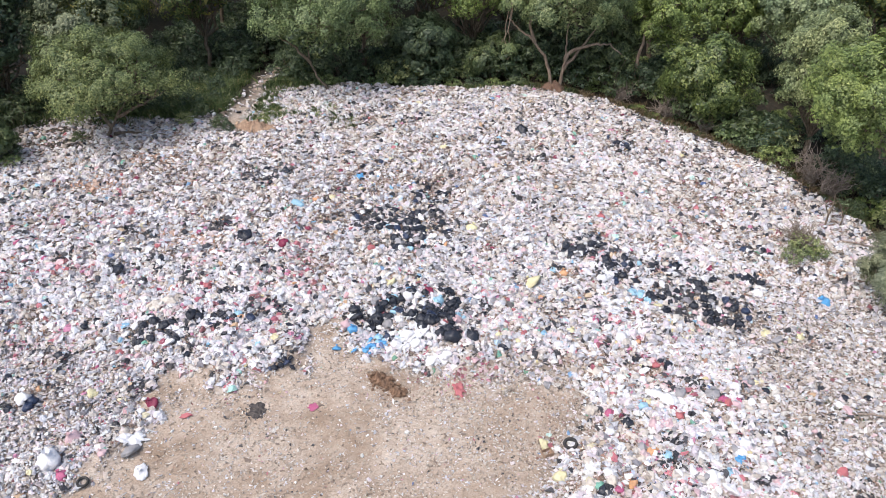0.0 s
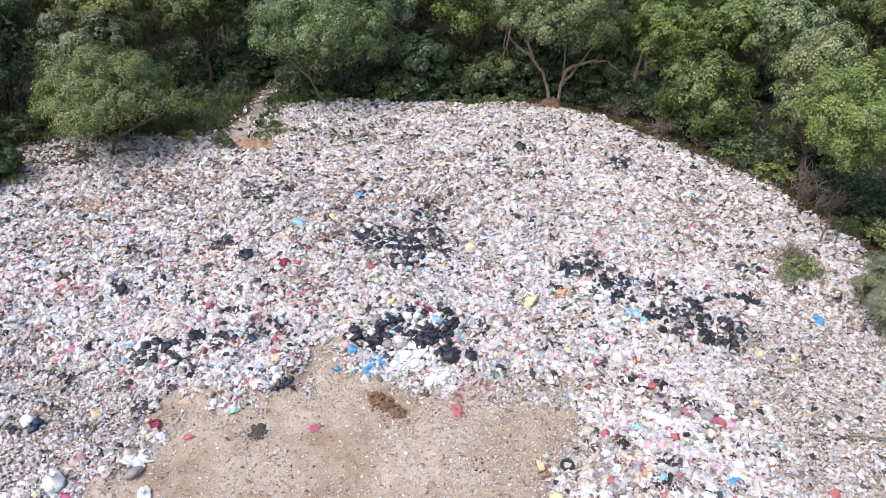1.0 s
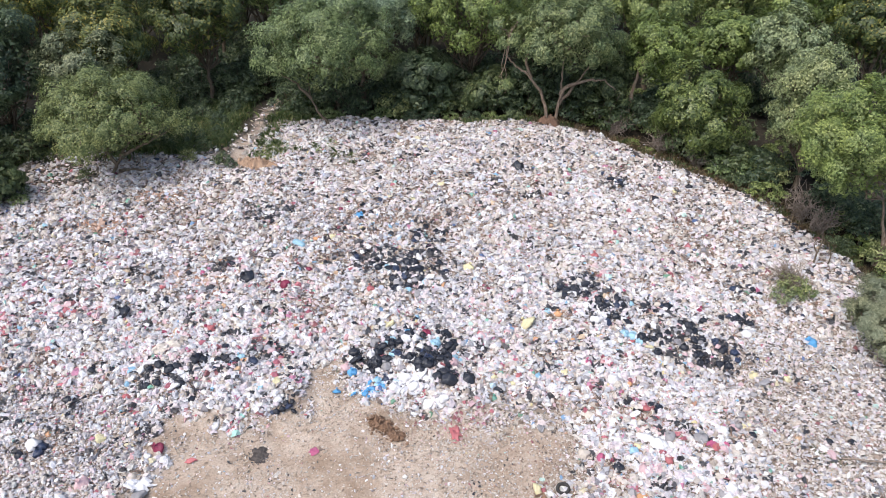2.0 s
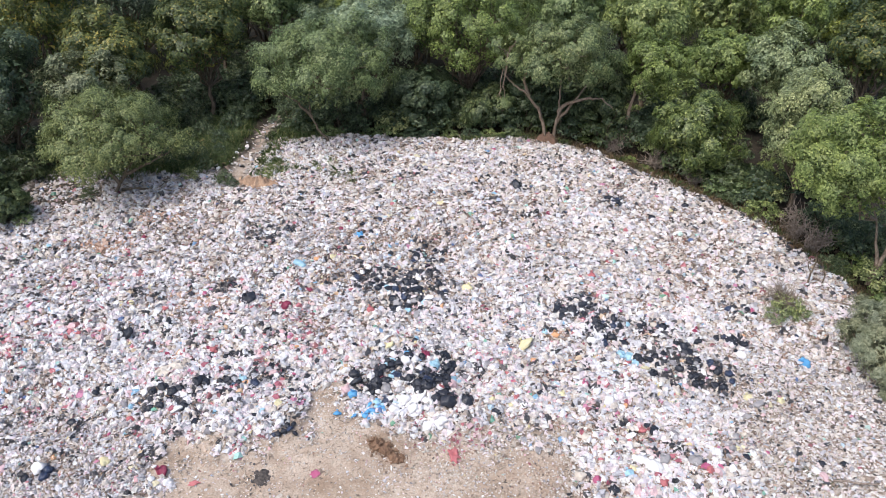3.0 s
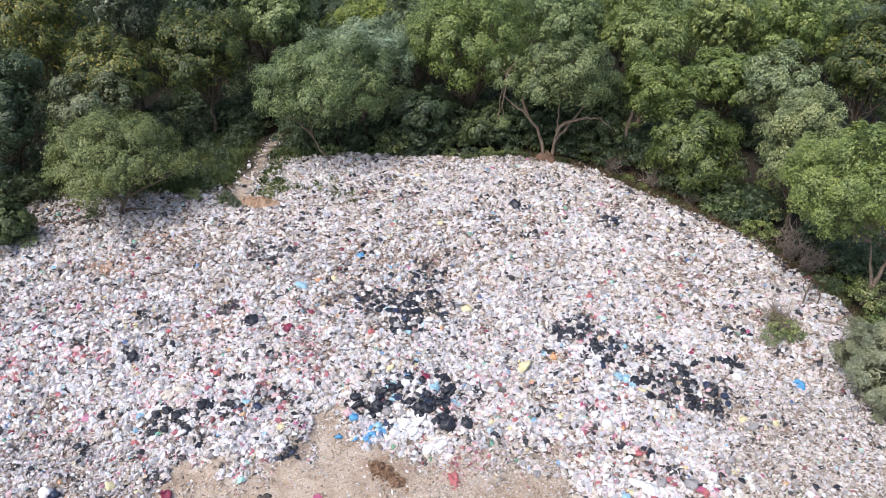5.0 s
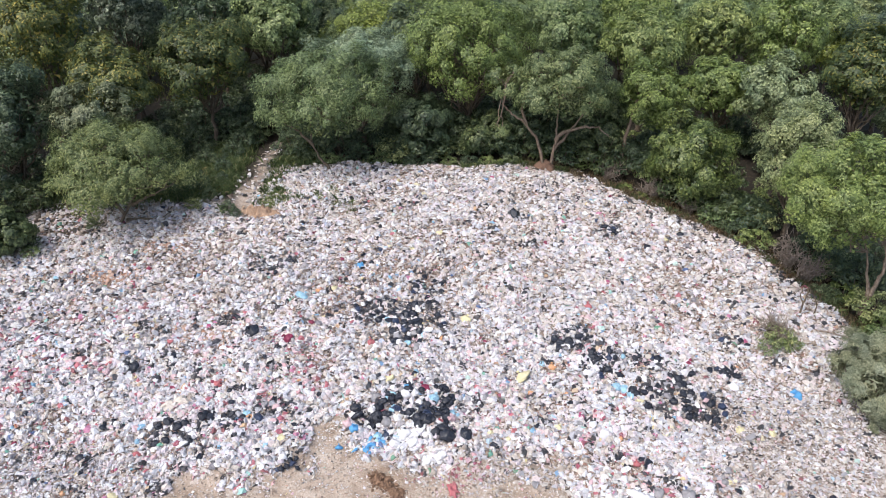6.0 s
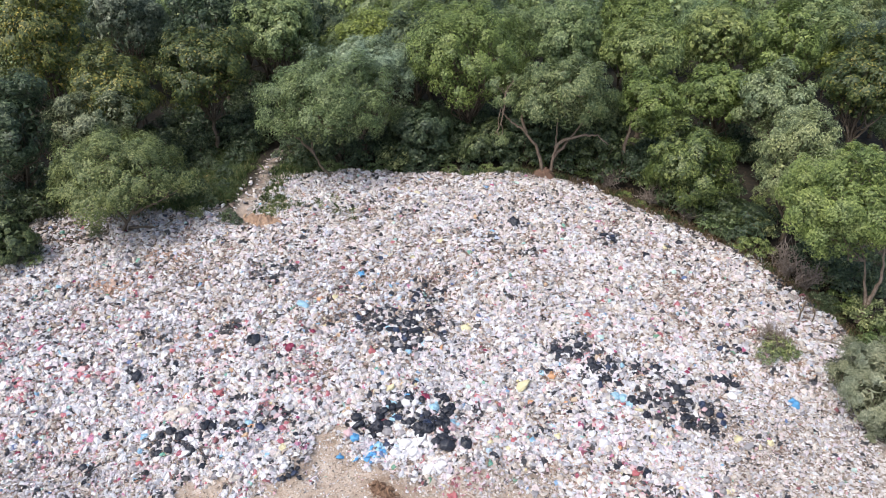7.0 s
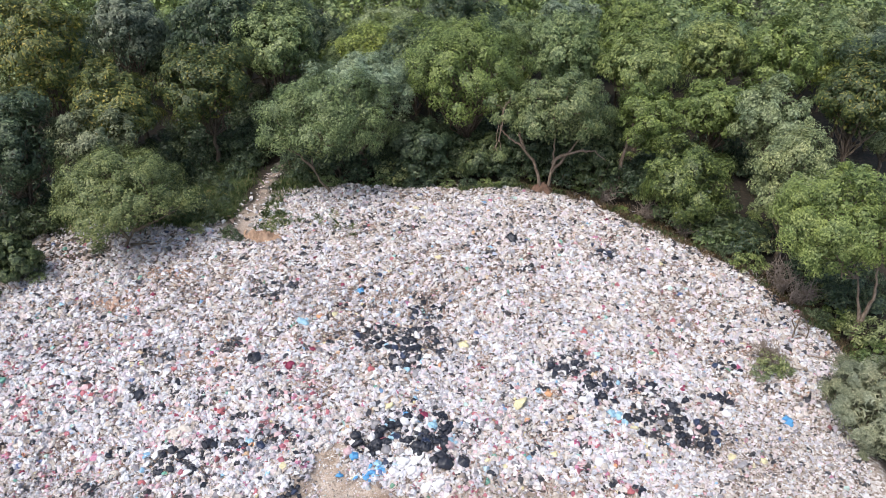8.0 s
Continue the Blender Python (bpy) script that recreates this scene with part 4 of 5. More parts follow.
for hx, hy, ax, ay, count, width, group in HEAPS:
    ax, ay, count, put = ax * 1.3, ay * 1.35, int(count * (0.95 if hx > 9 else 1.25 if hx > -6 else 1.0) + 0.5), []
    for k in range(count * 8):
        u = unit(rb.normal(0, 1, 2)) * math.sqrt(rb.rand())
        x, y = hx + u[0] * ax, hy + u[1] * ay
        if any(math.hypot(x - p, y - q) < width * 0.42 for p, q in put):
            continue
        put.append((x, y))
        pick_one = rb.rand()
        lay_bag("navy" if pick_one < 0.07 else "white" if pick_one < 0.15 else "grey" if pick_one < 0.19 else "sky_blue" if pick_one < 0.215 else "black", x, y, width * rb.uniform(0.55, 1.08), group, raised=0.12 * rb.rand(), joined_rest=hy > 46.5)
        if len(put) >= count:
            break

# colour, x, y, width: bags that stand out one by one
SINGLE = [("yellow", 5.9, 44.3, 1.0, 3), ("blue", 25.0, 43.4, 0.85, 0), ("black", -21.2, 43.9, 0.9, 3), ("black", -13.6, 47.3, 1.05, 0), ("orange", 8.1, 45.2, 0.6, 0), 
          ("white", -19.9, 29.3, 1.15, 1), ("magenta", -19.0, 28.6, 0.6, 0), ("pink", -19.3, 30.9, 0.75, 1), ("maroon", -16.0, 33.6, 0.72, 0), ("white", -16.4, 32.9, 0.5, 0), ("white", -15.5, 32.9, 0.55, 1),
          ("grey", -16.2, 30.4, 0.8, 3), ("yellow", -19.4, 34.0, 0.6, 1), ("white", -15.3, 29.2, 0.7, 3), ("pink", -17.4, 29.9, 0.5, 0), ("orange", 9.5, 28.5, 0.6, 0), ("blue", 15.4, 30.2, 0.55, 0),
          ("orange", 10.8, 30.3, 0.6, 2), ("grey", 6.0, 35.8, 0.5, 0), ("black", 1.75, 39.1, 0.95, 0), ("black", 0.6, 38.8, 1.05, 1), ("black", 0.4, 39.4, 0.9, 3), ("maroon", -1.0, 42.6, 0.75, 0),
          ("maroon", -10.9, 46.9, 0.8, 0), ("red", -15.0, 42.6, 0.6, 0), ("red", -4.9, 46.9, 0.6, 2), ("red", 11.6, 51.6, 0.65, 0), ("yellow", 0.1, 60.2, 0.6, 1), ("blue", -6.4, 55.6, 0.6, 0),
          ("yellow", 2.1, 49.9, 0.8, 1), ("black", 6.8, 62.9, 0.9, 3), ("black", 17.8, 59.2, 0.7, 0), ("black", 21.2, 61.2, 0.7, 0), ("orange", -9.4, 52.5, 0.6, 0), ("yellow", -8.2, 52.6, 0.6, 0),
          ("sky_blue", -10.5, 51.5, 0.9, 3), ("green", -31.2, 44.9, 0.7, 0), ("pink", -5.9, 39.7, 0.75, 0), ("blue", -5.5, 39.4, 0.55, 1), ("blue", -6.4, 38.2, 0.5, 0), ("sky_blue", -3.0, 41.0, 0.6, 0),
          ("sky_blue", -0.3, 41.7, 0.6, 1), ("sky_blue", 1.0, 40.9, 0.6, 3), ("blue", -2.2, 42.7, 0.5, 0), ("blue", -4.3, 38.4, 0.55, 0), ("blue", -3.7, 38.6, 0.5, 1), ("sky_blue", -3.9, 39.1, 0.6, 2),
          ("blue", -4.6, 38.0, 0.45, 0), ("navy", -3.4, 39.2, 0.6, 0), ("white", -2.2, 39.1, 0.8, 1), ("white", -1.6, 38.5, 0.8, 0), ("white", -2.8, 38.4, 0.7, 0), ("white", -1.2, 39.3, 0.7, 3),
          ("white", -0.8, 37.5, 0.8, 3), ("white", 0.2, 37.4, 0.8, 0), ("pink", 0.7, 40.2, 0.8, 1), ("red", 0.1, 39.9, 0.5, 0), ("green", 3.3, 37.8, 0.45, 0), ("yellow", 3.4, 39.4, 0.5, 0), ("yellow", -3.4, 43.6, 0.7, 3),
          ("sky_blue", 13.0, 43.4, 0.7, 0), ("sky_blue", 12.5, 43.7, 0.6, 1), ("sky_blue", 13.3, 42.9, 0.6, 2), ("red", 12.8, 42.9, 0.5, 0), ("yellow", 13.8, 42.4, 0.5, 3), ("magenta", 9.6, 41.0, 0.6, 2),
          ("yellow", 8.0, 40.2, 0.6, 0), ("white", 11.0, 39.6, 0.8, 1), ("white", 10.2, 40.2, 0.7, 0), ("yellow", 20.0, 39.9, 0.6, 0), ("yellow", 22.0, 39.6, 0.5, 1), ("white", 20.8, 44.0, 0.7, 3),
          ("yellow", 30.2, 41.8, 0.5, 0), ("yellow", 11.4, 34.0, 0.55, 2), ("sky_blue", 11.0, 33.6, 0.6, 0), ("magenta", 9.2, 33.4, 0.6, 2), ("magenta", 15.6, 34.0, 0.5, 0), ("grey", 15.2, 34.6, 0.8, 0),
          ("grey", 13.4, 34.8, 0.7, 1), ("red", 13.0, 33.0, 0.55, 0), ("black", 10.0, 32.6, 0.7, 0), ("white", 12.6, 34.4, 0.95, 3), ("white", 12.1, 34.9, 0.9, 0), ("red", 12.6, 37.2, 0.6, 2),
          ("green", 12.4, 30.4, 0.4, 0), ("yellow", 5.4, 31.5, 0.55, 3), ("yellow", 6.0, 29.4, 0.7, 1), ("green", 14.9, 31.6, 0.45, 0), ("sky_blue", 14.6, 29.4, 0.5, 0), ("white", 8.4, 29.0, 0.7, 1),
          ("white", 13.6, 28.8, 0.9, 0), ("white", 14.3, 28.2, 0.8, 3), ("white", 16.0, 31.2, 0.8, 0), ("cream", 8.3, 34.0, 0.7, 1), ("pink", 14.4, 31.0, 0.55, 0), ("pink", 11.4, 32.4, 0.6, 1)]
for colour, x, y, width, variant in SINGLE:
    lay_bag(colour, x, y, width, variant=variant)

# the rest of the bags that can be told apart, strewn more thickly beside the bare ground
MIX = {"white": 0.44, "cream": 0.13, "pink": 0.13, "red": 0.02, "grey": 0.08, "sky_blue": 0.014, "black": 0.06, "green": 0.012, "yellow": 0.013, "maroon": 0.02, "magenta": 0.025, "orange": 0.01}
for x0, y0, ax, ay, count in ((-1.9, 38.7, 1.1, 0.7, 46), (-0.4, 37.6, 1.0, 0.5, 22), (-3.9, 40.0, 1.0, 0.5, 8), (12.6, 34.4, 1.1, 0.7, 26), (-12.4, 36.7, 1.6, 0.6, 22), (-20.6, 49.7, 1.6, 0.9, 20)):
    for k in range(count):
        lay_bag("white", x0 + rb.normal(0, 0.55) * ax, y0 + rb.normal(0, 0.55) * ay, rb.uniform(0.24, 0.46), raised=0.1 * rb.rand(), joined_rest=True)
for k in range(26):
    lay_bag("blue" if k % 2 else "sky_blue", -4.1 + rb.normal(0, 0.5), 38.5 + rb.normal(0, 0.4), rb.uniform(0.18, 0.36), raised=0.06, joined_rest=True)
for k in range(16):
    lay_bag("sky_blue", (-0.2, 0.9, -3.2, 13.0)[k % 4] + rb.normal(0, 0.35), (42.0, 41.0, 41.6, 43.3)[k % 4] + rb.normal(0, 0.3), rb.uniform(0.2, 0.36), raised=0.15, joined_rest=True)
names, odds = list(MIX), np.array(list(MIX.values()))
for x0, x1, y0, y1, count, small, large in ((5, 24, 26, 38, 620, 0.3, 0.66), (-30, -9, 36.5, 49, 520, 0.28, 0.56), (2, 22, 38, 48, 420, 0.28, 0.56), (-23, -15, 27, 37, 150, 0.26, 0.56), (-34, 28, 46, 70, 560, 0.28, 0.5)):
    for k in range(count):
        x, y, q = rb.uniform(x0, x1), rb.uniform(y0, y1), rb.rand()
        if inside(BARE, np.array([x]), np.array([y]))[0] > -0.2 - 0.5 * (x > 0) * q or inside(RIM, np.array([x]), np.array([y]))[0] < 0.6 or abs(x) > 0.57 * y + 6:
            continue
        if rb.rand() < 0.85 * max(ease(-15, -19, x) * ease(40, 36, y), ease(16, 20, x) * ease(47, 42, y)):
            continue
        if any(math.hypot(x - p, y - q) < 0.42 * w for p, q, w in BAG_SPOTS) or lattice(x, y, 1.9, 36) < 0.3:
            continue
        lay_bag(names[rb.choice(len(names), p=odds / odds.sum())], x, y, small + (large - small) * rb.rand() ** 1.5, joined_rest=True)
for k in range(760):
    x, y = rb.uniform(-34, 27), rb.uniform(34, 69)
    d_rim, d_bare, q = inside(RIM, np.array([x]), np.array([y]))[0], inside(BARE, np.array([x]), np.array([y]))[0], rb.rand()
    if d_rim < 0.6 or d_bare > -0.4 or abs(x) > 0.57 * y + 5 or lattice(x, y, 2.6, 33) < 0.5 or rb.rand() < 0.35 * (x > 6):
        continue
    lay_bag("black" if q < 0.66 else "grey" if q < 0.84 else "navy" if q < 0.92 else "maroon", x, y, rb.uniform(0.24, 0.46), joined_rest=True)
for colour in sorted(FAR_BAGS):
    me = mesh_of("%s_bag_litter" % colour, *joined(FAR_BAGS[colour]), BAG[colour])
    tagged(new("%s_bag_litter" % colour, me), "many %s plastic bags strewn in the litter" % colour.replace("_", " "), "garbage bags", kind="stuff")


# ---- shapes of loose scraps ----
def template_lump():
    p = (1 + 5 ** 0.5) / 2
    v = np.array([(-1, p, 0), (1, p, 0), (-1, -p, 0), (1, -p, 0), (0, -1, p), (0, 1, p), (0, -1, -p), (0, 1, -p), (p, 0, -1), (p, 0, 1), (-p, 0, -1), (-p, 0, 1)], float) / 1.9
    f = np.array([(0, 11, 5), (0, 5, 1), (0, 1, 7), (0, 7, 10), (0, 10, 11), (1, 5, 9), (5, 11, 4), (11, 10, 2), (10, 7, 6), (7, 1, 8),
                  (3, 9, 4), (3, 4, 2), (3, 8, 9), (4, 9, 5), (2, 4, 11), (6, 2, 10), (8, 6, 7), (9, 8, 1)])
    return v, f


def template_crumple():
    """A crumpled bag: a raised, creased middle and a skirt of folds."""
    v = [(0.0, 0.0, 0.75)]
    v += [(0.55 * math.cos(k * 1.0472 + 0.3), 0.55 * math.sin(k * 1.0472 + 0.3), (0.68, 0.3)[k % 2]) for k in range(6)]
    v += [((1.05, 0.85)[k % 2] * math.cos(k * 1.0472), (1.05, 0.85)[k % 2] * math.sin(k * 1.0472), (-0.45, -0.2)[k % 2]) for k in range(6)]
    f = [(0, 1 + k, 1 + (k + 1) % 6) for k in range(6)]
    f += [(1 + k, 7 + (k + 1) % 6, 1 + (k + 1) % 6) for k in range(6)] + [(1 + k, 7 + k, 7 + (k + 1) % 6) for k in range(6)]
    return np.array(v, float), np.array(f)


def template_chip():
    ring = [(math.cos(k * 1.2566), math.sin(k * 1.2566), -0.35) for k in range(5)]
    v = np.array(ring + [(0.1, -0.05, 0.75)], float)
    return v, np.array([(k, (k + 1) % 5, 5) for k in range(5)])


def template_sheet():
    v = np.array([(-1, -1, -0.1), (1, -1, 0.1), (1, 1, -0.1), (-1, 1, 0.1), (0.1, 0.05, 0.35)], float)
    return v, np.array([(0, 1, 4), (1, 2, 4), (2, 3, 4), (3, 0, 4)])


def template_film():
    ring = [((1.0, 0.72)[k % 2] * math.cos(k * 1.0472), (1.0, 0.72)[k % 2] * math.sin(k * 1.0472), (-0.3, 0.3)[k % 2]) for k in range(6)]
    return np.array(ring + [(0.05, -0.1, 0.1)], float), np.array([(k, (k + 1) % 6, 6) for k in range(6)])


def spread_out(template, spots, size, r, jitter, flat, tilt, thin=0.6):
    """One deformed copy of the template at every spot."""
    v, f = template
    n, k = len(spots), len(v)
    p = v[None] * (1 + jitter * r.uniform(-1, 1, (n, k, 1))) + jitter * 0.45 * r.uniform(-1, 1, (n, k, 3))
    p = p * size[:, None, None] * np.stack([r.uniform(0.7, 1.5 + (0.6 - thin) * 3, n), r.uniform(thin, min(1.2, thin * 3), n), flat * r.uniform(0.5, 1.3, n)], -1)[:, None]
    a, b, c = r.uniform(0, 2 * np.pi, n), r.normal(0, tilt, n), r.normal(0, tilt, n)
    for axis, ang in ((0, b), (1, c), (2, a)):
        i, j = [q for q in range(3) if q != axis]
        x, y = p[..., i].copy(), p[..., j].copy()
        co, si = np.cos(ang)[:, None], np.sin(ang)[:, None]
        p[..., i], p[..., j] = x * co - y * si, x * si + y * co
    p += spots[:, None]
    return p.reshape(-1, 3), (f[None] + (np.arange(n) * k)[:, None, None]).reshape(-1, 3)


# ---- heaps of earth, wood and other single things ----
def low_heap(name, x, y, rx, ry, tall, mat, label, category, seed, turn=0.0, clods=0, lumpy=1.0):
    """A low crumbling heap: a dome with lumps, its skirt sunk in the soil."""
    n, m = 56, 20
    a, q = np.meshgrid(np.linspace(0, 2 * np.pi, n, endpoint=False), np.linspace(0, 1, m), indexing="ij")
    rr = np.random.RandomState(seed)
    wave = 1 + 0.18 * np.sin(a * 2 + rr.rand() * 6) + 0.12 * np.sin(a * 5 + rr.rand() * 6) + 0.08 * np.sin(a * 9 + rr.rand() * 6)
    px, py = np.cos(a) * q * rx * wave, np.sin(a) * q * ry * wave
    c, s = math.cos(radians(turn)), math.sin(radians(turn))
    wx, wy = x + px * c - py * s, y + px * s + py * c
    z = height(wx.ravel(), wy.ravel()).reshape(wx.shape) + tall * (1 - q * q) * (0.7 - 0.25 * lumpy + 1.3 * lumpy * (lattice(wx, wy, 0.22, seed) - 0.2)) + 0.12 * q * (lattice(wx, wy, 0.16, seed + 1) - 0.35) - 0.1 * q ** 6 + 0.55 * lumpy * tall * (1 - q ** 4) * (lattice(wx, wy, 0.09, seed + 2) - 0.5)
    v = np.stack([wx, wy, z], -1).reshape(-1, 3)
    base = np.array([x, y, on_ground(x, y)])
    i, j = np.meshgrid(np.arange(n), np.arange(m - 1), indexing="ij")
    k = (i + 1) % n
    f = np.stack([i * m + j, i * m + j + 1, k * m + j + 1, k * m + j], -1).reshape(-1, 4)
    shapes = [f]
    if clods:
        u, w = rr.normal(0, 0.55, clods) * rx, rr.normal(0, 0.55, clods) * ry
        cx, cy = x + u * c - w * s, y + u * s + w * c
        near = np.exp(-((u / rx) ** 2 + (w / ry) ** 2))
        lumps, tris = spread_out(template_lump(), np.stack([cx, cy, height(cx, cy) + tall * near * rr.uniform(0.2, 1.0, clods)], -1), rr.uniform(0.04, 0.15, clods), rr, 0.35, 0.8, 0.5)
        shapes, v = [f, tris + len(v)], np.concatenate([v, lumps])
    ob = new(name, mesh_of(name, v - base, shapes, mat, not clods))
    ob.matrix_basis = Matrix.Translation(base)
    tagged(ob, label, category)


low_heap("soil_mound", -3.5, 35.8, 0.8, 0.42, 0.42, CLOD, "crumbling brown soil heap on the bare ground", "soil mound", 11, -35, clods=150)
low_heap("soil_mound", -2.5, 35.0, 0.42, 0.36, 0.26, CLOD, "small brown soil heap on the bare ground", "soil mound", 12, clods=60)
low_heap("ash_heap", -10.25, 33.5, 0.66, 0.56, 0.18, ASH, "dark burnt patch of ash on bare ground", "ash heap", 13)
low_heap("soil_bank", -15.8, 62.8, 1.9, 0.95, 0.6, SOIL, "orange-brown soil bank at the path's end", "soil bank", 14)
low_heap("soil_mound", 10.5, 72.0, 1.5, 0.9, 1.0, RED_SOIL, "red-brown earth round the two-stemmed tree", "soil mound", 15, lumpy=0.25)


def stick(name, paths, x, y, mat, label, category, thick=0.06, lift=0.0):
    t = thing(name, x, y, on_ground(x, y) + lift, label, category)
    for k, (p, w) in enumerate(paths):
        rr = np.random.RandomState(900 + k)
        fine = np.concatenate([np.linspace(a, b, 4)[:-1] for a, b in zip(p, p[1:])] + [[p[-1]]]) + rr.normal(0, 0.02, (3 * (len(p) - 1) + 1, 3))
        part("stem" if k == 0 else "twig", mesh_of("stick", *tube(fine, np.linspace(w, w * 0.45, len(fine)), 6, 0.15, rr), mat, True), t)


stick("dead_sapling", [([(0, 0, -0.2), (0.1, 0, 0.9), (0.3, 0.1, 1.7), (0.25, 0.1, 2.6)], 0.085), ([(0.1, 0, 0.9), (-0.2, 0.1, 1.5), (-0.15, 0.1, 2.2)], 0.06), ([(0.3, 0.1, 1.7), (0.6, 0.1, 2.1)], 0.035)], 28.5, 52.0, BARK,
      "bare dead sapling standing in the litter", "dead sapling")
stick("dead_sapling", [([(0, 0, -0.2), (0.15, 0, 0.8), (-0.2, 0.1, 1.7), (-0.9, 0.1, 2.6)], 0.06), ([(0.0, 0, 1.2), (0.4, 0.1, 1.6)], 0.04)], 29.6, 52.0, BARK,
      "bent bare dead sapling standing in the litter", "dead sapling")
stick("fallen_log", [([(-2.2, 0.2, 0.02), (-0.8, 0.05, 0.12), (0.8, -0.05, 0.14), (2.2, -0.2, 0.06)], 0.14), ([(0.8, -0.05, 0.14), (1.4, 0.3, 0.45), (1.7, 0.5, 0.6)], 0.05)], -25.1, 61.4, BARK,
      "brown fallen log lying under the round tree", "log", lift=0.1)
stick("fallen_branch", [([(-1.3, 0.4, 0.0), (0.2, 0.0, 0.3), (1.5, -0.5, 0.15)], 0.06), ([(0.2, 0.0, 0.3), (0.7, 0.4, 0.6)], 0.035)], -29.4, 60.2, BARK,
      "crooked brown branch lying under the round tree", "branch", lift=0.05)
stick("fallen_branch", [([(-1.8, 0.5, 0.1), (-0.6, 0.4, 0.22), (0.8, 0.0, 0.15), (2.0, -0.5, 0.05)], 0.1), ([(0.8, 0.0, 0.15), (1.5, 0.4, 0.3)], 0.05)], 29.4, 49.9, DEAD_WOOD,
      "long fallen branch lying on the litter", "branch", lift=0.08)
stick("fallen_branch", [([(-1.2, 0.3, 0.05), (0, 0, 0.15), (1.6, -0.2, 0.1), (2.6, 0.1, 0.1)], 0.08), ([(0, 0, 0.15), (-0.3, -0.6, 0.25)], 0.04)], 23.6, 33.2, DEAD_WOOD,
      "thin fallen branch lying on the litter", "branch", lift=0.06)
for x, y, k in ((12.2, 40.4, 0), (12.6, 40.1, 1), (-21.5, 40.3, 2), (-6.0, 57.0, 3), (-23.0, 66.0, 4)):
    a = k * 1.3
    stick("fallen_branch", [([(-0.9 * math.cos(a), -0.9 * math.sin(a), 0.02), (0, 0, 0.12), (0.8 * math.cos(a), 0.8 * math.sin(a), 0.3)], 0.045)], x, y, DEAD_WOOD, "short dry stick lying on the litter", "stick", lift=0.05)


def dead_bush(x, y, tall, spread, seed):
    rr = np.random.RandomState(seed)
    t = thing("dead_bush", x, y, on_ground(x, y), "leafless grey dead bush at the dump's edge", "dead bush")
    for k in range(22):
        a, lean = rr.uniform(0, 6.28), rr.uniform(0.15, 0.9) * spread
        tip = np.array([math.cos(a) * lean, math.sin(a) * lean, tall * rr.uniform(0.6, 1)])
        main = bend((rr.normal(0, 0.12), rr.normal(0, 0.12), -0.1), tip, 0.2, rr, 7, 0.05)
        tubes = [tube(main, np.linspace(0.07, 0.02, 7), 5)]
        for s in range(2, 7):
            for q in range(2):
                end = main[s] + rr.normal(0, 0.5, 3) + np.array([0, 0, 0.3])
                tubes.append(tube(bend(main[s], end, 0, rr, 4, 0.06), np.linspace(0.03, 0.012, 4), 3))
        part("branch", mesh_of("branch", *joined(tubes), DEAD_WOOD, True), t)


dead_bush(29.9, 58.4, 2.8, 2.2, 5)
dead_bush(31.0, 57.2, 2.2, 1.8, 6)
dead_bush(25.4, 49.0, 1.5, 1.2, 7)
dead_bush(16.6, 71.4, 1.4, 1.4, 8)
dead_bush(20.6, 68.6, 1.3, 1.5, 9)
dead_bush(23.4, 66.2, 1.2, 1.3, 10)


def crate(x, y, size, turn, label):
    """An open broken crate: floor and four slatted sides."""
    t = thing("crate", x, y, on_ground(x, y) + 0.02, label, "crate", turn=turn)
    wood = SOIL
    for name, cx, cy, cz, sx, sy, sz in (("base", 0, 0, 0.03, 1, 0.7, 0.04), ("side", 0, 0.34, 0.22, 1, 0.03, 0.36), ("side", 0, -0.34, 0.22, 1, 0.03, 0.36), ("end", 0.48, 0, 0.22, 0.03, 0.65, 0.36), ("end", -0.48, 0, 0.22, 0.03, 0.65, 0.36)):
        bm = bmesh.new()
        bmesh.ops.create_cube(bm, size=1)
        bmesh.ops.scale(bm, vec=(sx * size, sy * size, sz * size), verts=bm.verts)
        bmesh.ops.translate(bm, vec=(cx * size, cy * size, cz * size), verts=bm.verts)
        bmesh.ops.bevel(bm, geom=bm.edges[:], offset=0.008, segments=1, affect="EDGES")
        me = bpy.data.meshes.new(name)
        bm.to_mesh(me)
        bm.free()
        me.materials.append(wood)
        part(name, me, t)


crate(5.5, 30.9, 0.6, 25, "broken brown wooden crate at the litter's edge")


def tyre(x, y, radius, lean, turn, label):
    """A worn tyre lying on its side, with ribs across the tread."""
    n, m = 36, 10
    a, b = np.meshgrid(np.linspace(0, 2 * np.pi, n, endpoint=False), np.linspace(0, 2 * np.pi, m, endpoint=False), indexing="ij")
    rib = 1 + 0.05 * (np.arange(n) % 2)[:, None] * np.clip(np.cos(b), 0, 1)
    wide = radius * (0.78 + 0.22 * np.cos(b) * rib)
    v = np.stack([wide * np.cos(a), wide * np.sin(a), radius * 0.27 * np.sin(b)], -1).reshape(-1, 3)
    i, j = np.meshgrid(np.arange(n), np.arange(m), indexing="ij")
    f = np.stack([i * m + j, (i + 1) % n * m + j, (i + 1) % n * m + (j + 1) % m, i * m + (j + 1) % m], -1).reshape(-1, 4)
    ob = new("tyre", mesh_of("tyre", v, f, RUBBER, True))
    ob.matrix_basis = pose(x, y, on_ground(x, y) + 0.16, lean, 0, turn)
    tagged(ob, label, "tyre")


tyre(-17.9, 28.4, 0.32, 14, 20, "worn dark rubber tyre at the litter's edge")
tyre(6.8, 31.5, 0.4, 10, -30, "dusty old rubber tyre beside the bare ground")


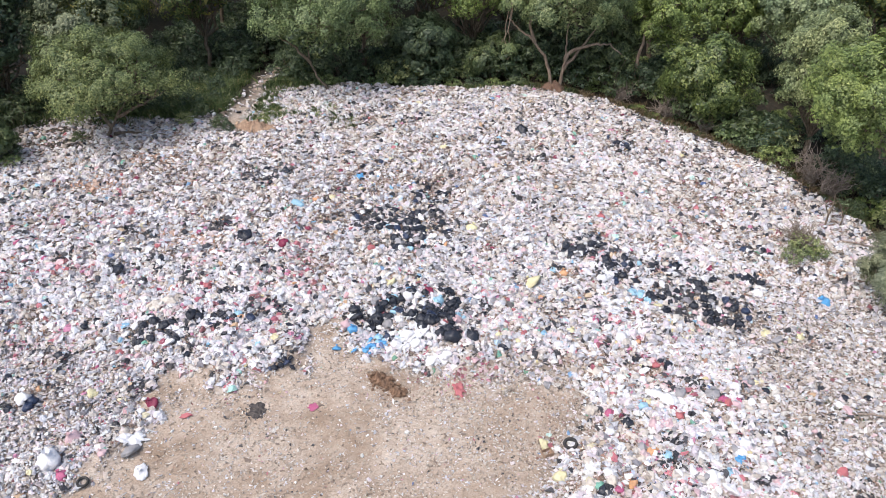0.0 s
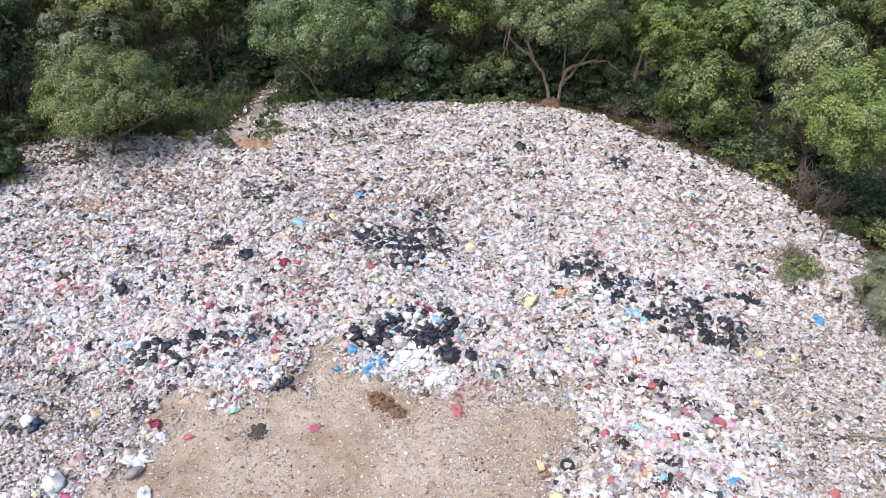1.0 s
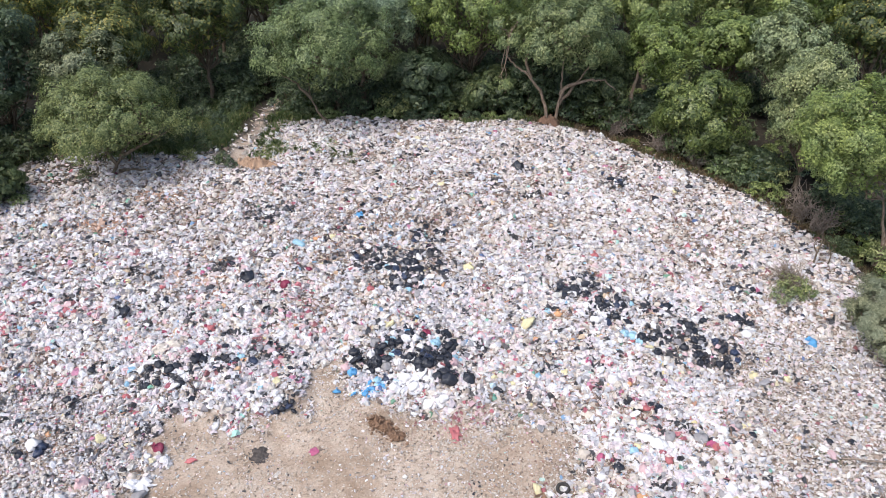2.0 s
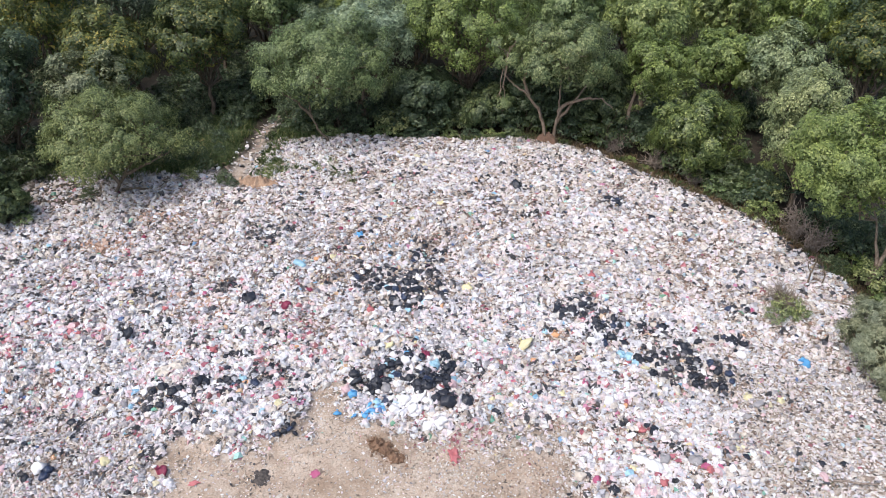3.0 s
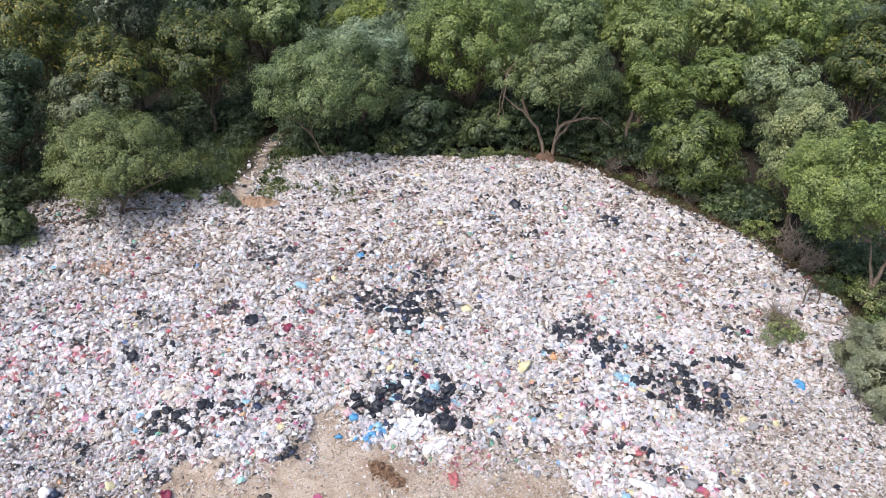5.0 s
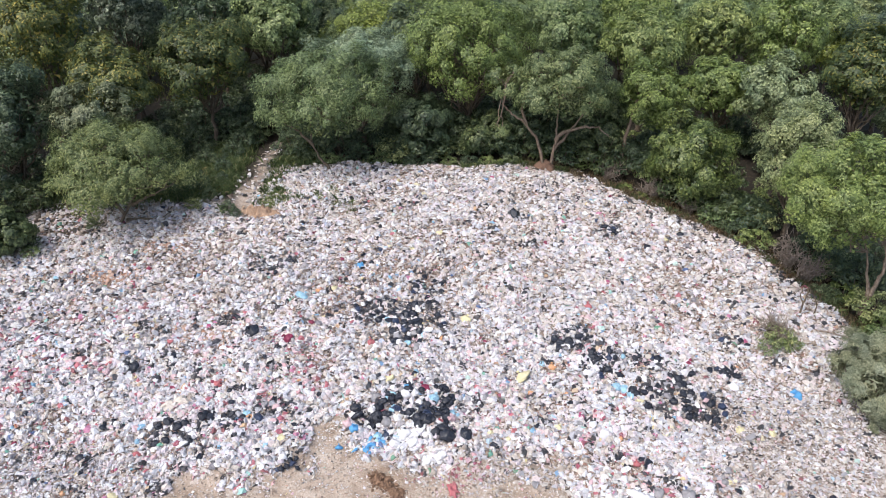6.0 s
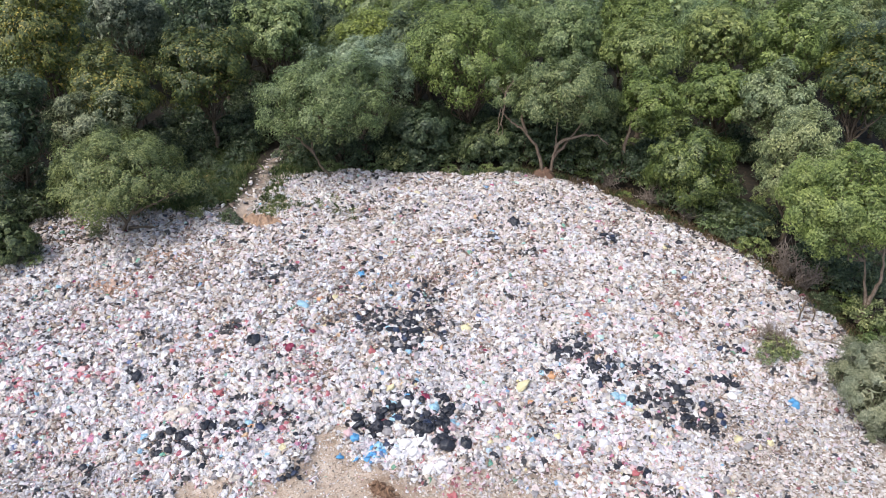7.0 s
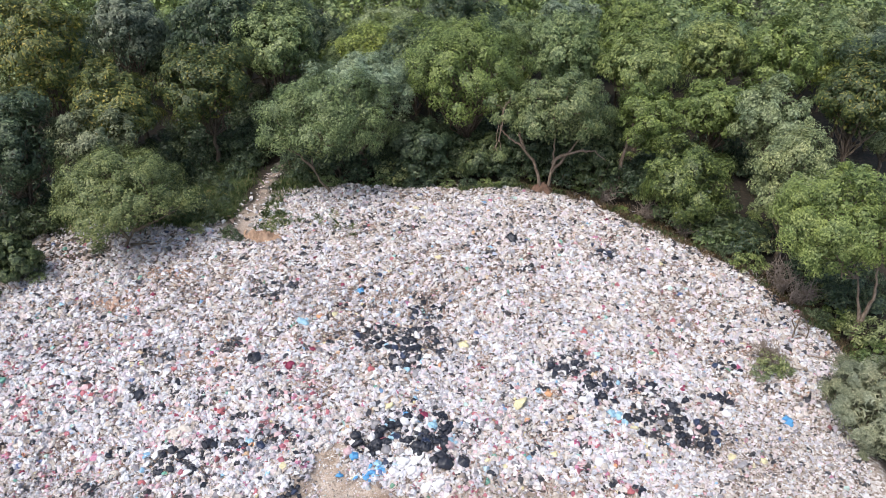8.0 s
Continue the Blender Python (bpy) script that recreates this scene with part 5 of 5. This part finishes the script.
def tarp(x, y, sx, sy, turn, mat, label, seed, tall=0.35):
    """A crumpled sheet lying over the litter."""
    n, m = 22, 18
    rr = np.random.RandomState(seed)
    u, v = np.meshgrid(np.linspace(-1, 1, n), np.linspace(-1, 1, m), indexing="ij")
    du, dv = u * np.sqrt(1 - 0.5 * v * v), v * np.sqrt(1 - 0.5 * u * u)
    ragged = 1 + 0.9 * np.hypot(du, dv) ** 3 * (lattice(3 * du + seed, 3 * dv, 1.0, seed) - 0.5)
    px, py = du * sx * ragged, dv * sy * ragged
    c, s = math.cos(radians(turn)), math.sin(radians(turn))
    wx, wy = x + px * c - py * s, y + px * s + py * c
    base = np.array([x, y, on_ground(x, y)])
    lump = tall * (lattice(wx, wy, 0.55, seed) * 0.7 + lattice(wx, wy, 0.22, seed + 1) * 0.45) * (1 - 0.6 * np.maximum(abs(u), abs(v)) ** 4)
    z = height(wx.ravel(), wy.ravel()).reshape(wx.shape) + 0.06 + lump
    p = np.stack([wx, wy, z], -1).reshape(-1, 3) - base
    i, j = np.meshgrid(np.arange(n - 1), np.arange(m - 1), indexing="ij")
    f = np.stack([i * m + j, (i + 1) * m + j, (i + 1) * m + j + 1, i * m + j + 1], -1).reshape(-1, 4)
    ob = new("plastic_sheet", mesh_of("plastic_sheet", p, f, mat))
    ob.matrix_basis = Matrix.Translation(base)
    tagged(ob, label, "plastic sheet")


tarp(-17.4, 40.6, 0.8, 0.5, 20, BAG["cream"], "dusty beige tarpaulin crumpled on the litter", 31, 0.5)
tarp(-16.2, 31.1, 0.6, 0.4, 25, BAG["white"], "white plastic sheet beside the bare ground", 33)
tarp(20.7, 45.4, 0.9, 0.5, 10, BAG["black"], "torn black plastic sheeting on the litter", 36)
tarp(0.9, 35.3, 0.34, 0.5, 10, BAG["red"], "torn bright red plastic sheet on bare ground", 37, 0.3)
tarp(-14.0, 32.9, 0.32, 0.2, 15, BAG["red"], "flat red plastic wrapper on bare ground", 39, 0.16)
tarp(-7.2, 33.8, 0.3, 0.22, 40, BAG["magenta"], "small magenta plastic wrapper on bare ground", 40, 0.16)
tarp(-11.0, 66.2, 0.8, 1.1, 20, BAG["white"], "faded white plastic sheet on the litter", 38, 0.2)


# ---- the litter itself ----
rl = np.random.RandomState(5)
N = 318000
lx, ly = rl.uniform(-41, 33, N), 24 + 54 * rl.rand(N) ** 1.08
near_wood = inside(RIM, lx, ly)
track = inside([(-17.6, 80), (-18.4, 75), (-18.2, 70.5), (-19.4, 66), (-18.8, 62.6), (-16.2, 62.4), (-17.0, 66), (-16.2, 70.5), (-16.6, 75), (-16.0, 80)], lx, ly)
bare = bareness(lx, ly)
thick = ease(-0.1, 0.9, near_wood + 1.3 * (lattice(lx, ly, 0.9, 11) - 0.5) + 0.8 * (lattice(lx, ly, 2.4, 16) - 0.5))
thick = np.maximum(thick, 0.4 * ease(-4.0, 0, near_wood) * ease(0.35, 0.7, lattice(lx, ly, 1.2, 15)) * np.where(lx < -18, 1.0, 0.7))
thick *= 1 - 0.7 * ease(-26.5, -30.5, lx) * ease(57.0, 60.0, ly)
thick = np.where(track > 0, 0.07, thick)
thick *= 1 - np.exp(-((lx + 15.9) / 1.6) ** 2 - ((ly - 62.7) / 0.8) ** 2)
patchy = 0.2 + 0.34 * ease(0.35, 0.75, lattice(lx, ly, 1.4, 39)) + 1.1 * ease(-5, 4, lx) * ease(28.5, 33, ly) * lattice(lx, ly, 1.5, 12) + 0.35 * ease(33, 36, ly) * lattice(lx, ly, 1.0, 13) + 0.1 * lattice(lx, ly, 2.2, 14)
patchy = np.maximum(patchy, 0.8 * np.exp(-((lx - 1.0) ** 2 + (ly - 35.6) ** 2) / 0.6))
patchy = np.maximum(patchy, np.exp(-((lx + 10.25) ** 2 + (ly - 33.5) ** 2) / 0.5))
patchy = np.maximum(patchy, np.exp(-((lx + 3.4) ** 2 / 1.0 + (ly - 35.7) ** 2 / 0.5)) + np.exp(-((lx + 2.4) ** 2 / 0.4 + (ly - 35.0) ** 2 / 0.3)))
thick = thick * (1 - bare) + bare * patchy
keep = (rl.rand(N) < thick) & (abs(lx) < 0.57 * ly + 7)
lx, ly, bare, near_wood = lx[keep], ly[keep], bare[keep], near_wood[keep]
n = len(lx)


def blot(cx, cy, rx, ry):
    return np.exp(-(((lx - cx) / rx) ** 2 + ((ly - cy) / ry) ** 2))


fine = np.clip(ease(-15, -19, lx) * ease(40, 36, ly) + ease(16, 20, lx) * ease(47, 42, ly), 0, 1)
far = ease(46, 56, ly)
tall_noise, mid_noise, bag_noise = lattice(lx, ly, 5.0, 20), lattice(lx, ly, 1.7, 21), lattice(lx, ly, 0.42, 43)
KINDS = ["white", "cream", "grey", "brown", "red", "blue", "green", "yellow", "black", "orange", "dusty"]
W = np.zeros((n, len(KINDS)))
W[:, 0] = 0.47 + 0.7 * (mid_noise - 0.5) + 1.1 * (1 - 0.6 * fine) * (bag_noise - 0.5) + 0.4 * (lattice(lx, ly, 3.2, 29) - 0.5) - 0.1 * far + 0.5 * (blot(-2, 38.6, 1.2, 0.8) + blot(-20.6, 49.7, 2, 1.2) + blot(12.5, 34, 1.5, 1) + blot(-12.5, 36.6, 3, 0.8) + 0.6 * blot(-12, 65.5, 3, 4))
W[:, 1] = 0.16 + 0.19 * far + 0.1 * tall_noise + 0.3 * (0.5 - bag_noise)
W[:, 2] = 0.06 + 0.3 * ease(0.55, 0.85, lattice(lx, ly, 1.0, 26)) + 0.08 * fine
brown_at = blot(7.6, 29.0, 1.6, 0.8) + blot(11.6, 36.6, 1.4, 0.4) + blot(13.3, 41.4, 0.9, 0.8) + blot(-8.6, 45.4, 1.5, 0.8) + blot(3.0, 47.5, 1.2, 0.7) + blot(-16.2, 37.6, 1.0, 0.7) + blot(23, 49.5, 1.5, 1.2) + blot(24.6, 46.6, 2.4, 1.2) + 0.7 * blot(-3, 55, 4, 2)
brown_at += blot(9.0, 28.4, 1.0, 0.7) + blot(7.6, 31.4, 0.9, 0.3) + blot(12.0, 37.1, 1.3, 0.35)
W[:, 3] = 0.05 + 0.85 * brown_at + 0.26 * ease(47, 53, ly) * ease(4, -6, lx) * ease(0.35, 0.75, lattice(lx, ly, 2.2, 28)) + 0.09 * far + 0.5 * far * ease(0.45, 0.75, lattice(lx, ly, 3.6, 38)) + 0.5 * ease(0.6, 0.88, lattice(lx, ly, 1.3, 25)) + 0.3 * ease(0.62, 0.85, tall_noise) * ease(0.4, 0.8, mid_noise) + 0.04 * fine * (lx > 0) + 0.45 * ease(0.35, 0.12, bag_noise) * (0.3 + 1.2 * ease(0.35, 0.75, lattice(lx, ly, 2.6, 44)))
pinkish = 0.5 + 0.8 * ease(-4, -12, lx) * ease(52, 46, ly) + 0.5 * ease(4, 9, lx) * ease(46, 40, ly) - 0.3 * far
W[:, 4] = 0.3 * (blot(-14.6, 40.9, 0.8, 0.5) + blot(-23, 49.5, 1.3, 0.9) + blot(-10, 43.8, 1.5, 0.7)) + pinkish * (0.02 + 0.2 * ease(0.6, 0.85, lattice(lx, ly, 0.9, 24)))
W[:, 5] = 0.006 + 0.7 * blot(-4.1, 38.5, 0.8, 0.6) + 0.3 * (blot(13, 43.3, 0.6, 0.6) + blot(-5, 54.5, 2.2, 1.5) * 0.4 + blot(-33, 52, 2, 3) * 0.2)
W[:, 6] = 0.004 + 0.12 * blot(-10.5, 51.7, 1.6, 0.5) + 0.1 * blot(-30.5, 52, 1.2, 1.5)
W[:, 7] = 0.006 + 0.03 * blot(-5, 52, 5, 3)
black = np.zeros(n)
for hx, hy, ax, ay, *rest in HEAPS:
    black = np.maximum(black, (0.75 if hx > 9 else 1.2 if hy > 46.5 else 1.0) * np.exp(-(((lx - hx) / (ax * 1.35)) ** 2 + ((ly - hy) / (ay * 1.4)) ** 2) ** 1.5))
W[:, 8] = 0.015 + 0.85 * ease(0.7, 0.84, lattice(lx, ly, 0.62, 22)) * (0.3 + 1.0 * ease(0.4, 0.8, lattice(lx, ly, 3.5, 27))) + 0.75 * black * (0.3 + 1.2 * ease(0.3, 0.6, lattice(lx, ly, 0.8, 37)))
W[:, 9] = 0.004 + 2.2 * (blot(-26.2, 53.4, 1.6, 0.9) + 0.6 * blot(-23, 57, 1.8, 0.7) + 0.3 * blot(-16, 47.5, 2, 1))
W[:, 3] -= 0.25 * bare
W[:, 10] = 0.03 + 0.08 * far + 0.06 * fine
W[:, 8] += 0.7 * ease(1.2, 0.3, near_wood) * ease(12, 17, lx) * ease(0.35, 0.7, lattice(lx, ly, 1.1, 34))
W[:, 3] += 1.4 * ease(-0.3, -1.2, near_wood) * (lx > 0) + 0.5 * ease(-0.3, -1.2, near_wood)
right = ease(17, 21, lx) * ease(52, 46, ly)
W[:, 4] *= 1 - 0.75 * np.maximum(right, 0.5 * fine)
W[:, 1] += 0.2 * right
W[:, 10] += 0.25 * right
W[:, 3] += 0.04 * right
upper = ease(-17, -24, lx) * ease(43, 47, ly)
W[:, 2] += 0.1 * upper
W[:, 3] += 0.16 * upper * (0.4 + 1.2 * mid_noise)
lower = ease(6, 9, lx) * ease(41, 37, ly)
W[:, 3] += lower * (0.04 + 0.5 * ease(0.58, 0.8, lattice(lx, ly, 1.1, 42)))
W = np.clip(W, 0, None)
W *= (1 - 0.68 * bare)[:, None]
W[:, 10] += 0.8 * bare
W[:, 4] += 1.2 * blot(1.0, 35.6, 0.7, 0.6) + 0.5 * blot(2.0, 36.6, 1.2, 0.5)
W[:, 8] += 2.0 * bare * blot(-10.25, 33.5, 0.75, 0.6)
W[:, 3] += 3.0 * bare * (blot(-3.5, 35.8, 1.2, 0.7) + blot(-2.4, 35.0, 0.8, 0.6) + 0.25 * blot(6, 33, 2.5, 2.5))
cum = np.cumsum(W, 1) / W.sum(1, keepdims=True)
pick = (rl.rand(n)[:, None] > cum).sum(1)
form = np.where(rl.rand(n) < 0.2 + 0.1 * ease(52, 38, ly), 0, rl.choice((1, 2, 3), n, p=(0.26, 0.34, 0.4)))
form = np.where((form == 0) & np.isin(pick, (3, 9, 10)), 3, form)
form = np.where((bare > 0.5) & (form != 2) & (rl.rand(n) < 0.75), 2, form)
size = np.exp(rl.normal(0, 0.35, n)) * (1 - 0.4 * fine) * (1 - 0.58 * bare) * (1 + 0.1 * far)
size = np.clip(size, 0.45, 1.6)
lz = height(lx, ly)
# shape, size, jitter, flatness, tilt, lift, narrowness
FORMS = [(template_crumple(), 0.172, 0.3, 0.85, 0.4, 0.04, 0.62), (template_sheet(), 0.112, 0.45, 1.1, 0.34, 0.05, 0.45), (template_film(), 0.13, 0.42, 1.1, 0.3, 0.05, 0.5), (template_chip(), 0.104, 0.36, 0.9, 0.32, 0.05, 0.52)]
LITTER_LABEL = {"white": "crumpled white plastic bags and film covering the heap", "cream": "cream and pale pink paper and plastic scraps", "grey": "dirty grey plastic scraps and film", "brown": "rotting brown organic and cardboard waste",
                "red": "red and pink plastic bags and wrappers", "blue": "blue plastic bags and wrappers", "green": "green plastic bags and wrappers", "yellow": "yellow and orange plastic wrappers",
                "black": "torn black plastic bags and film", "orange": "rust-coloured fibre and cloth waste", "dusty": "small dusty scraps trodden into the soil"}
for k, kind in enumerate(KINDS):
    pieces = []
    for form_id, (template, base, jitter, flat, tilt, lift, thin) in enumerate(FORMS):
        on = (pick == k) & (form == form_id)
        if not on.any():
            continue
        s = base * size[on] * (0.8 if kind == "brown" else 1.0)
        up = (lift * rl.uniform(-0.2, 1.6, on.sum()) + (0.05 if form_id == 1 else 0.3 * s * flat)) * (1 - 0.85 * bare[on])
        spots = np.stack([lx[on], ly[on], lz[on] + up + 0.01], -1)
        pieces.append(spread_out(template, spots, s, rl, jitter, flat, tilt, 0.14 if kind == "brown" and form_id == 1 else thin))
    v, f = joined(pieces)
    tagged(new("%s_litter" % kind, mesh_of("%s_litter" % kind, v, f, FILM[kind])), LITTER_LABEL[kind], "litter", kind="stuff")
